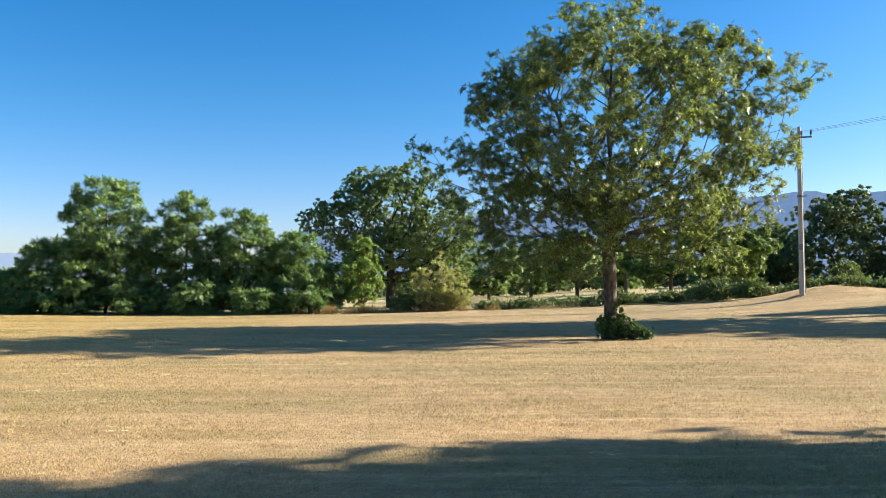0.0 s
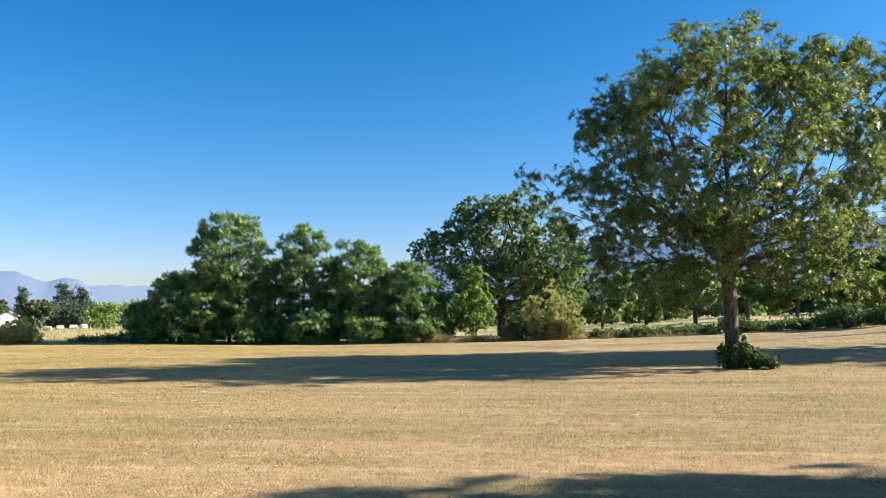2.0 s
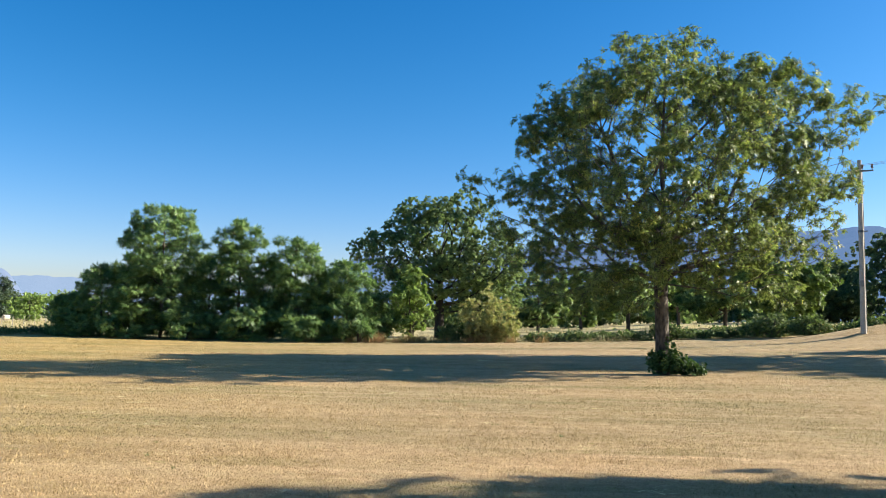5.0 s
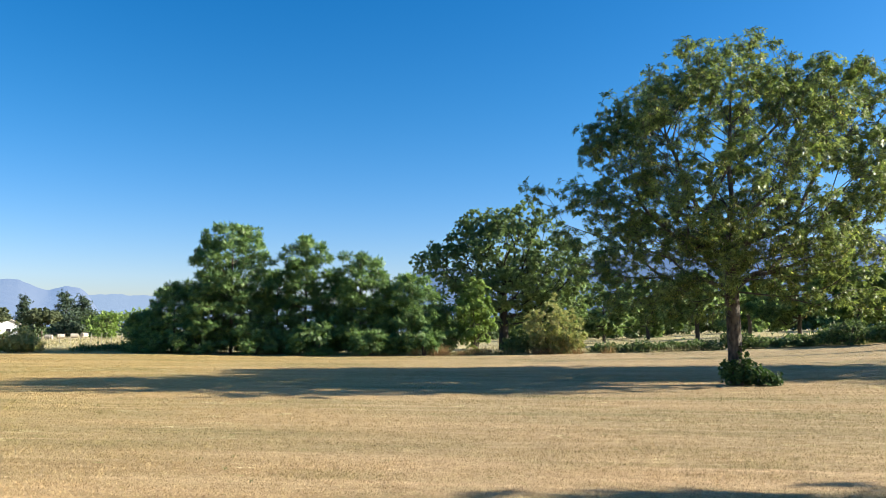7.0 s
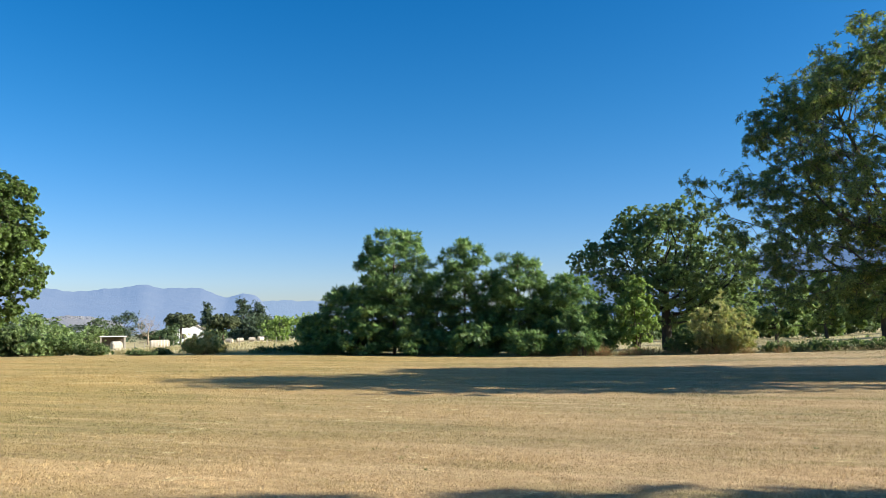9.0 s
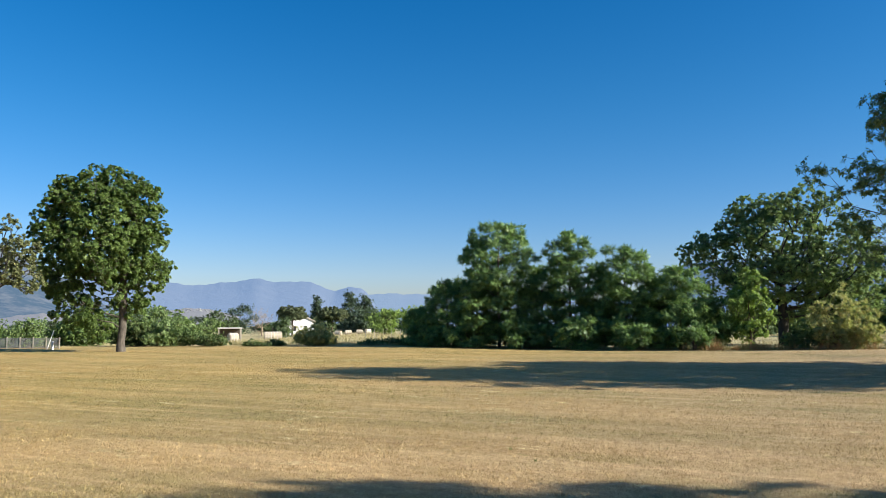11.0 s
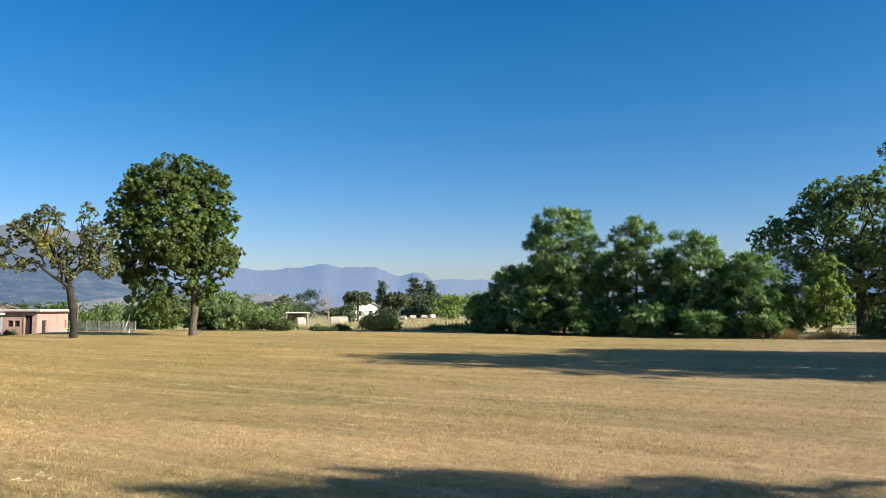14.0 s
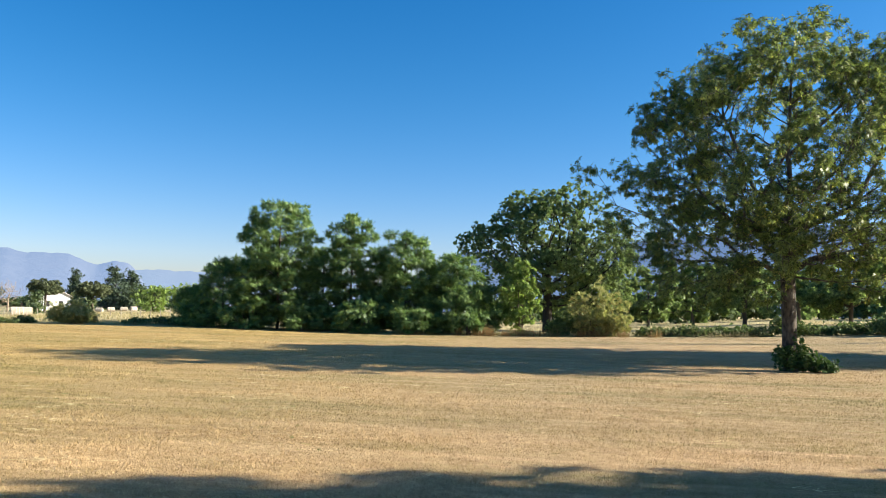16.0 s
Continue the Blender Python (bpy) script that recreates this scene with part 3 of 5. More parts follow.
def patchy(x, y):
    """Smooth random patches about one unit wide, from 0 to 1."""
    def lattice(i, j):
        return np.modf(np.abs(np.sin(i * 127.1 + j * 311.7) * 43758.5453))[0]
    i, j = np.floor(x), np.floor(y)
    u, v = smooth01(x - i), smooth01(y - j)
    return (lattice(i, j) * (1 - u) + lattice(i + 1, j) * u) * (1 - v) + (lattice(i, j + 1) * (1 - u) + lattice(i + 1, j + 1) * u) * v


def blades(name, label, category, seed, xs, ys, length, width, mat, lean=0.35, flat=0.0):
    """Single blades of grass or straw standing on the ground at xs, ys: one narrow tapering face each."""
    rng = np.random.default_rng(seed)
    n = len(xs)
    z = rise(xs, ys)
    a = rng.uniform(0, 2 * np.pi, n)
    side = np.stack([np.cos(a), np.sin(a), 0 * a], 1)
    h = length * rng.uniform(0.5, 1.3, n)
    d = np.stack([rng.normal(0, lean, n), rng.normal(0, lean, n), np.full(n, 1.0)], 1)
    if flat:
        d = np.stack([np.cos(a), np.sin(a), rng.uniform(0.0, flat, n)], 1)
        side = np.stack([-np.sin(a), np.cos(a), 0.4 * rng.normal(size=n)], 1)
    d /= np.linalg.norm(d, axis=1, keepdims=True)
    w = (width * rng.uniform(0.6, 1.3, n))[:, None]
    foot = np.stack([xs, ys, z - 0.004 + (0.02 if flat else 0)], 1)
    tip = foot + d * h[:, None]
    v = np.stack([foot - side * w, foot + side * w, tip], 1)
    ob = new(name, mesh_of(name, v.reshape(-1, 3), np.arange(3 * n).reshape(-1, 3), mat))
    return tagged(ob, label, category, kind="stuff")


# ---- the land ----
def build_ground():
    radii = [0.0] + list(np.arange(1.5, 130, 1.5)) + list(130 * 1.16 ** np.arange(0, 25))
    steps = 180
    ang = np.arange(steps) * 2 * np.pi / steps
    r = np.array(radii)[:, None]
    x, y = r * np.sin(ang)[None], r * np.cos(ang)[None]
    far = smooth01((r - 250) / 900)
    z = rise(x, y) * (1 - far) - 12.0 * far
    v = np.stack([x, y, z], -1)
    i, j = np.meshgrid(np.arange(len(radii) - 1), np.arange(steps), indexing="ij")
    k = (j + 1) % steps
    f = np.stack([i * steps + j, (i + 1) * steps + j, (i + 1) * steps + k, i * steps + k], -1).reshape(-1, 4)
    ob = new("ground", mesh_of("ground", v.reshape(-1, 3), f[:, ::-1], FIELD, True))
    tagged(ob, "mown hay field of pale dry stubble with greenish patches", "ground", kind="structure")


build_ground()


def bell(a, mid, wide):
    return np.exp(-((a - mid) / wide) ** 2)


def fold(a, s, seed):
    """Gullies and spurs down a slope."""
    return 0.6 * np.sin(a * 0.9 + seed + 3 * s) + 0.4 * np.sin(a * 1.9 + 2 * seed - 4 * s)


class Ridge:
    """A far mountain range between two bearings; crest(bearing) is its height in degrees above the level."""

    def __init__(self, near, far, crest, seed, low=-0.6, power=1.25):
        self.near, self.far, self.crest, self.seed, self.low, self.power = near, far, crest, seed, low, power

    def at(self, az, s):
        top = self.crest(az) + (0.022 * np.sin(az * 4.3 + self.seed) + 0.016 * np.sin(az * 9.1)) * s ** 8
        r = self.near + (self.far - self.near) * s
        el = self.low + (top - self.low) * s ** self.power + 0.05 * fold(az, s, self.seed) * s * (1 - s)
        return -r * np.sin(np.radians(az)), r * np.cos(np.radians(az)), 1.6 + r * np.tan(np.radians(el))

    def build(self, name, az0, az1, mat, label):
        na, ns = int(abs(az1 - az0) * 7), 26
        a, s = np.meshgrid(np.linspace(az0, az1, na), np.linspace(0, 1, ns), indexing="ij")
        v = np.stack(self.at(a, s), -1)
        i, j = np.meshgrid(np.arange(na - 1), np.arange(ns - 1), indexing="ij")
        f = np.stack([i * ns + j, i * ns + j + 1, (i + 1) * ns + j + 1, (i + 1) * ns + j], -1).reshape(-1, 4)
        tagged(new(name, mesh_of(name, v.reshape(-1, 3), f, mat, True)), label, "mountain", kind="structure")
        return self


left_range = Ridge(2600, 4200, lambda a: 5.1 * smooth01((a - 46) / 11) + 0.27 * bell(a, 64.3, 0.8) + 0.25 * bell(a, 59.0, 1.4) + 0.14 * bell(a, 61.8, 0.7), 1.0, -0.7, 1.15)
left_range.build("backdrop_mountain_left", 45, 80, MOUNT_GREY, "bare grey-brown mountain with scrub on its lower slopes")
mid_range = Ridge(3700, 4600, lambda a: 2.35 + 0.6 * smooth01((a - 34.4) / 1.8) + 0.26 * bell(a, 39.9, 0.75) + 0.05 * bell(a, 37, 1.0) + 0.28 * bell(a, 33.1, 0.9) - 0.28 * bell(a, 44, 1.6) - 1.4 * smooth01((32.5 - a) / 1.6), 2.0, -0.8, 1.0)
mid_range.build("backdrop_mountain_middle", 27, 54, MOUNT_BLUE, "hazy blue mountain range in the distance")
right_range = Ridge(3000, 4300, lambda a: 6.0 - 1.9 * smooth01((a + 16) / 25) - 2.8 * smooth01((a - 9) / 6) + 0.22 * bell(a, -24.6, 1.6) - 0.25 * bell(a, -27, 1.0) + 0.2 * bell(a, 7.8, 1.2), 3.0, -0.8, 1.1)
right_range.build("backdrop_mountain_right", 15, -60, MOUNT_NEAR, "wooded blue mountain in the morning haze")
# solid ridge; the mist's paleness is put in as its own glow
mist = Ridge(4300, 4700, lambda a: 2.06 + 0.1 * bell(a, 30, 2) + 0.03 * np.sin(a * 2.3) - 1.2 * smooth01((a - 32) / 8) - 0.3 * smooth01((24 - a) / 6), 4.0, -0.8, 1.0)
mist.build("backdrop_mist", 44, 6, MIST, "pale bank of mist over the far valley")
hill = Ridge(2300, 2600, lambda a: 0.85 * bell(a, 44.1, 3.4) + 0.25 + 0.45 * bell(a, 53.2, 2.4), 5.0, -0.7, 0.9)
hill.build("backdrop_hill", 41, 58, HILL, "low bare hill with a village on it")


def town(name, ridge, az0, az1, s0, s1, n, seed, label):
    rng = np.random.default_rng(seed)
    vs, fs = [], []
    cube = np.array([(x, y, z) for x in (-1, 1) for y in (-1, 1) for z in (-1, 1)], float)
    quads = np.array([(0, 1, 3, 2), (4, 6, 7, 5), (0, 4, 5, 1), (2, 3, 7, 6), (0, 2, 6, 4), (1, 5, 7, 3)])
    for i in range(n):
        az = rng.normal((az0 + az1) / 2, abs(az1 - az0) / 4)
        s = rng.uniform(s0, s1)
        x, y, z = ridge.at(np.array(az), np.array(s))
        a = rng.uniform(0, 1.5)
        size = np.array([rng.uniform(0.7, 3.4), rng.uniform(0.7, 2.4), rng.uniform(0.6, 1.5)])
        c = cube * size
        vs.append(np.stack([c[:, 0] * math.cos(a) - c[:, 1] * math.sin(a) + x, c[:, 0] * math.sin(a) + c[:, 1] * math.cos(a) + y, c[:, 2] + z + size[2] * 0.7], -1))
        fs.append(quads + 8 * i)
    tagged(new(name, mesh_of(name, np.concatenate(vs), np.concatenate(fs), TOWN)), label, "village", kind="stuff")


town("hillside_town", left_range, 60.8, 66.6, 0.40, 0.455, 300, 11, "white houses of a town on the mountainside")
town("valley_town", left_range, 52, 66, 0.16, 0.25, 90, 12, "scattered white houses along the valley")
town("village_on_hill", hill, 42.4, 45.0, 0.86, 0.98, 46, 13, "pale houses of a small village on a low hill")


# ---- the walnut in the field ----
WX, WY = 5.27, 24.6
tree("walnut_tree", (WX, WY, high(WX, WY)), "tall walnut tree with an airy crown in the mown field", "tree", 21,
     [(0.2, 0, 6.3, 4.1, 4.4, 3.5), (-1.1, 0, 9.3, 1.2, 1.4, 1.05), (1.1, 0, 9.5, 1.5, 1.6, 1.15), (2.6, 0, 8.9, 1.2, 1.4, 1.1), (-2.6, 0, 8.3, 1.3, 1.5, 1.1), (-3.2, 0, 7.2, 0.95, 1.4, 1.3),
      (-5.0, 0, 5.5, 0.9, 1.0, 0.6), (-3.9, 0, 4.7, 1.4, 1.8, 1.4), (-3.0, -0.5, 3.4, 1.3, 1.6, 1.1), (-1.9, -1.0, 2.5, 1.2, 1.4, 0.8), (-0.3, -1.5, 3.5, 1.6, 1.6, 0.8), (2.4, -0.6, 3.3, 1.4, 1.8, 1.0),
      (3.0, -0.4, 2.7, 0.8, 1.0, 0.6), (4.2, 0, 4.6, 1.1, 1.4, 1.0), (4.3, 0, 6.2, 1.2, 1.6, 1.6), (3.9, 0, 7.9, 1.1, 1.4, 0.9), (6.0, 0.2, 8.3, 0.7, 0.8, 0.7), (3.4, 0, 8.7, 1.2, 1.4, 0.9), (4.8, 0, 7.7, 1.0, 1.2, 0.8), (3.2, -0.3, 3.6, 1.3, 1.5, 1.0), (-3.4, -0.6, 3.0, 1.2, 1.4, 0.9), (5.6, 0, 7.1, 0.6, 0.8, 0.6), (5.3, 0, 5.6, 0.7, 0.9, 0.7)],
     9400, "walnut", 6, 0.18, WALNUT, BARK_ROUGH, trunk_h=2.7, trunk_r=0.205, leader=3.6, shell=0.5, balance=0.42, r_tip=0.007, droop=0.75, up=0.35, flare=1.2, gaps=0.10, gap_scale=0.75, size=0.56, clumps=1150, clump_r=0.48, flat=0.9, limbs=True)


def bush(name, x, y, w, d, h, label, seed, nodes, leaf, per, spread, mat, group="", lobes=5, lift=0.42, **kw):
    """A bush of several rounded lobes, of that width, depth and height."""
    rng = np.random.default_rng(seed)
    b = [(0, 0, h * lift, w * 0.36, d * 0.4, h * lift)]
    for i in range(lobes):
        u = rng.uniform(-1, 1)
        top = h * (0.98 - 0.45 * abs(u) ** 1.5) * rng.uniform(0.82, 1.02)
        r = w * rng.uniform(0.15, 0.25)
        b.append((u * (w / 2 - r * 0.8), rng.uniform(-0.3, 0.3) * d, top - min(r, top * 0.45), r, d * 0.3, min(r * 1.25, top * 0.48)))
    kw.setdefault("trunk_h", h * 0.25)
    kw.setdefault("trunk_r", 0.05)
    return tree(name, (x, y, high(x, y)), label, "bush", seed, b, nodes, leaf, per, spread, mat, stems=5, shell=0.6, group=group, **kw)


tree("ivy_clump", (WX, WY - 0.22, high(WX, WY)), "dark ivy and suckers round the foot of the walnut", "ivy", 31,
     [(-0.18, 0, 0.3, 0.26, 0.3, 0.32), (0.08, 0.0, 0.48, 0.24, 0.24, 0.36), (0.4, -0.1, 0.26, 0.34, 0.34, 0.25), (0.75, -0.1, 0.14, 0.34, 0.3, 0.15), (-0.38, 0, 0.62, 0.1, 0.12, 0.1), (0.0, 0.12, 0.85, 0.16, 0.1, 0.2)],
     300, "ivy", 7, 0.075, IVY, BARK, trunk_h=0.2, trunk_r=0.02, stems=6, shell=0.5, r_tip=0.004, up=0.3, droop=0.2, size=0.9, gaps=0.2, gap_scale=3.0)

# ---- the row of locust trees along the field's edge ----
GROUP = "locust trees along the field edge"
def sprays(seed, profile):
    """Flat sprays of foliage in storeys round a stem: x, y, z, radius; profile: (height, half width) from the foot up."""
    rng = np.random.default_rng(seed)
    hs, ws = zip(*profile)
    out = []
    z = 0.35
    while z < hs[-1]:
        w = float(np.interp(z, hs, ws))
        for share, reach in ((1.0, 0.82), (0.5, 0.42)):
            count = max(2, int(2 * math.pi * w * reach * share / 0.9))
            a0 = rng.uniform(0, 6.28)
            for k in range(count):
                if rng.uniform() < 0.22:
                    continue
                a = a0 + 2 * math.pi * (k + rng.uniform(-0.3, 0.3)) / count
                r = rng.uniform(0.42, 0.85) * min(1.0, 0.5 + 0.3 * w)
                d = max(0.0, w * reach * rng.uniform(0.75, 1.18) - 0.3 * r)
                out.append((d * math.cos(a), d * math.sin(a), max(0.15, z + rng.uniform(-0.3, 0.3) + 0.12 * d), r))
        z += rng.uniform(0.5, 0.72)
    out.append((0, 0, hs[-1] - 0.25, 0.35))
    return out


LOC = [  # x, y, profile of the crown
    (-20.2, 47.9, [(0, 3.1), (2, 3.2), (4.4, 3.0), (5.8, 2.5), (6.9, 2.1), (7.6, 1.5), (8.2, 0.6)]),
    (-15.4, 48.0, [(0, 2.0), (3, 1.7), (4.3, 1.4), (5.5, 1.7), (6.3, 1.5), (6.9, 0.8), (7.4, 0.3)]),
    (-11.9, 48.0, [(0, 2.2), (3, 2.1), (4.4, 1.8), (5.3, 1.5), (5.9, 1.0), (6.3, 0.4)]),
    (-8.7, 48.0, [(0, 2.2), (2.4, 2.1), (3.4, 1.7), (4.3, 1.1), (4.9, 0.4)]),
    (-23.9, 47.7, [(0, 2.2), (1.8, 2.1), (3.0, 1.6), (3.9, 1.0), (4.5, 0.4)]),
    (-17.7, 49.3, [(0, 2.0), (2.5, 2.0), (3.8, 1.5), (4.8, 0.9), (5.4, 0.4)]),
    (-13.6, 49.3, [(0, 2.0), (2.3, 2.0), (3.2, 1.5), (4.2, 0.8), (4.8, 0.4)]),
    (-6.9, 47.8, [(0, 1.1), (1.4, 1.1), (2.3, 0.7), (3.0, 0.3)]),
    (-22.0, 49.6, [(0, 2.4), (2.4, 2.2), (3.6, 1.5), (4.6, 0.8), (5.0, 0.4)]),
    (-10.4, 49.6, [(0, 2.2), (2.0, 2.1), (3.0, 1.5), (3.8, 0.8), (4.3, 0.4)]),
    (-25.9, 47.4, [(0, 1.1), (1.2, 1.0), (2.0, 0.7), (2.5, 0.3)]),
]
for i, (x, y, profile) in enumerate(LOC):
    h = profile[-1][0]
    pads = sprays(41 + i, profile)
    tree("locust_tree", (x, y, high(x, y)), ("tall" if h > 7 else "young") + " black locust in full leaf, branched down to the grass", "tree", 41 + i, None, len(pads) * 15, "locust", 5, 0.2, LOCUST,
         BARK, trunk_h=h * 0.3, trunk_r=0.03 + 0.009 * h, leader=h * 0.58, balance=0.25, up=0.8, droop=0.2, size=0.95, group=GROUP, flat=0.28, pads=pads, limbs=True)
for i, (x, y, w, h) in enumerate([(-24.4, 46.4, 2.4, 1.3), (-21.6, 46.3, 3.4, 1.7), (-18.0, 46.3, 3.4, 1.5), (-14.2, 46.3, 3.4, 1.7), (-10.8, 46.2, 3.4, 1.6), (-7.7, 46.4, 2.6, 1.5)]):
    pads = sprays(51 + i, [(0, w * 0.5), (h * 0.6, w * 0.45), (h, w * 0.2)])
    tree("locust_bush", (x, y, high(x, y)), "leafy locust suckers in the thicket along the field", "bush", 51 + i, None, len(pads) * 14, "locust", 5, 0.2, LOCUST, BARK, trunk_h=h * 0.25, trunk_r=0.05, stems=5,
         up=0.8, droop=0.2, size=0.95, group=GROUP, flat=0.4, pads=pads)

bush("light_green_bush", -4.75, 48.0, 2.5, 2.3, 4.7, "bright light-green sapling bush beside the locust thicket", 61, 1300, "oak", 5, 0.17, LIME, lobes=10, size=0.8, clumps=130, clump_r=0.4)


def shooting_bush(name, x, y, w, d, h, label, seed, shoots, nodes, leaf, per, spread, mat, group="", droop=-1.2, turn=0.0, **kw):
    """A bush of many slim upright shoots that lean outward."""
    rng = np.random.default_rng(seed)
    b = [(0, 0, h * 0.2, w * 0.34, d * 0.36, h * 0.2)]
    for i in range(shoots):
        u = -1 + 2 * (i + rng.uniform(0, 1)) / shoots
        top = h * (1.0 - 0.5 * u * u) * rng.uniform(0.68, 1.04)
        v = rng.uniform(-0.45, 0.45) * d
        for f, r in ((0.35, 0.06), (0.62, 0.04), (0.86, 0.02)):
            b.append((u * w * (0.34 + 0.16 * f), v * (0.7 + 0.3 * f), top * f, max(0.06, w * r), max(0.06, w * r), top * 0.17))
    return tree(name, (x, y, high(x, y)), label, "bush", seed, b, nodes, leaf, per, spread, mat, BARK, trunk_h=h * 0.2, trunk_r=0.05, stems=6, shell=0.4, up=0.2, droop=droop, group=group, turn=turn, **kw)


shooting_bush("olive_green_bush", -0.1, 46.6, 3.9, 2.2, 3.3, "yellowish olive-green bush with upright shoots", 62, 26, 900, "willow", 8, 0.07, OLIVE, size=0.9)
bush("bramble_bush", -2.1, 46.4, 2.3, 1.4, 1.25, "low dark bramble bush at the field edge", 63, 200, "small", 10, 0.14, HEDGE)

# ---- trees behind the edge ----
tree("oak_tree", place(3.7, 58.8), "large spreading oak with a gnarled open crown", "tree", 71,
     [(0.2, 0, 7.5, 3.2, 3.6, 2.4), (-5.0, 0.3, 7.0, 0.9, 1.2, 0.7), (-2.8, 0, 9.3, 0.9, 1.2, 0.8), (0.1, 0, 10.4, 0.9, 1.2, 0.7), (3.4, 0, 9.2, 1.0, 1.3, 0.9), (4.8, 0, 7.4, 1.0, 1.3, 0.9), (-3.6, 0, 6.2, 2.1, 2.6, 1.5), (-5.7, 0, 6.4, 1.1, 1.3, 0.6), (3.6, 0, 5.8, 2.5, 3, 2.3), (0, 0, 4.4, 3.8, 3.2, 1.6), (4.6, 0.5, 3.4, 1.9, 2, 1.5), (1.6, 0, 9.6, 1.9, 2, 1.0), (-1.6, 0, 9.0, 1.8, 2, 1.1), (-3.6, 0, 7.6, 1.2, 1.6, 0.9), (-4.4, 0, 4.2, 1.3, 1.6, 0.9), (2.4, 0, 2.6, 1.6, 1.8, 1.0), (-0.6, 1.5, 2.7, 3.0, 2.0, 0.9)],
     8800, "oak", 5, 0.24, OAK, BARK_BLACK, trunk_h=2.0, trunk_r=0.34, leader=4.0, shell=0.35, balance=0.4, size=0.86, gaps=0.05, gap_scale=0.55, clumps=480, clump_r=0.85, limbs=True)

BACK = "trees beyond the low hedge"
for i, (az, r, w, h, mat) in enumerate([(-0.4, 96, 7, 6.0, ROUND), (-3.4, 76, 7, 5.6, OAK), (-6.4, 88, 8, 7.0, ROUND), (-9.6, 68, 7, 5.8, OAK), (-13.0, 82, 8, 6.8, ROUND), (-16.0, 72, 7.5, 6.2, OAK), (-19.6, 66, 7.5, 6.3, ROUND)]):
    rng = np.random.default_rng(80 + i)
    lobes = [(rng.uniform(-0.34, 0.34) * w, rng.uniform(-0.2, 0.2) * w, h * rng.uniform(0.28, 0.78), w * rng.uniform(0.2, 0.32), w * 0.3, h * rng.uniform(0.16, 0.24)) for k in range(10)]
    tree("field_tree", place(az, r), "round-headed green tree beyond the low bramble hedge", "tree", 90 + i, lobes, 900, "oak", 5, 0.36, mat, BARK_DARK, trunk_h=1.6, trunk_r=0.17, leader=1.5, size=2.0, group=BACK, clumps=110, clump_r=0.7)
for i in range(14):
    az = 8.5 - 2.3 * i
    far_bush = (*place(az, 98 + 5 * (i % 3))[:2], 7.0, 3.0, 3.4 + 0.5 * (i % 2))
    bush("hedgerow_bush", *far_bush, "grey-green hedgerow bush at the back of the pasture", 700 + i, 190, "big", 4, 0.35, (OAK, DARKLEAF, HEDGE)[i % 3], "hedgerow behind the pasture", size=1.7)
for i, (az, r, w, h) in enumerate([(-26.2, 100, 15.0, 11.4), (-22.6, 106, 9.5, 7.8), (-32.0, 100, 13, 9.0)]):
    rng = np.random.default_rng(100 + i)
    lobes = [(rng.uniform(-0.36, 0.36) * w * (1.1 - 0.5 * k / 21), rng.uniform(-0.25, 0.25) * w, h * (0.08 + 0.72 * k / 21), w * rng.uniform(0.18, 0.28), w * 0.26, h * rng.uniform(0.13, 0.18)) for k in range(22)]
    tree("dark_oak_tree", place(az, r), "dense dark-green oak behind the concrete pole", "tree", 110 + i, lobes, 2800, "big", 5, 0.42, DARKLEAF, BARK_DARK, trunk_h=1.0, trunk_r=0.25, leader=2, size=1.0, shell=0.4, group=BACK, clumps=260, clump_r=1.2)

# low hedge along the edge, to the right of the bushes
for i in range(11):
    rng = np.random.default_rng(120 + i)
    x = 3.0 + i * 1.75
    y = 47.0 + rng.uniform(-0.4, 0.4) - 0.12 * max(0, i - 6)
    bush("bramble_bush", x, y, 2.5, 1.5, rng.uniform(0.5, 0.72) + (0.45 if i in (4, 7) else 0), "low bramble bush in the hedge along the field", 120 + i, 140, "small", 7, 0.15, HEDGE, "low bramble hedge", size=1.25)

for i, (x, y, w, h) in enumerate([(15.4, 45.0, 2.8, 1.5), (17.2, 44.0, 2.2, 1.2), (20.4, 43.6, 2.4, 0.65), (22.2, 43.2, 2.6, 0.75), (24.4, 43.0, 2.6, 0.6), (24.0, 47.5, 3.0, 1.9), (26.5, 43.4, 2.6, 0.7)]):
    bush("bramble_bush", x, y, w, 1.5, h, "bushy bramble on the bank beside the concrete pole", 140 + i + 600, 190, "small", 7, 0.16, HEDGE, "low bramble hedge", size=1.2)

# ---- the pole and its wires ----
PX, PY, PZ = place(-24.33, 44.6)


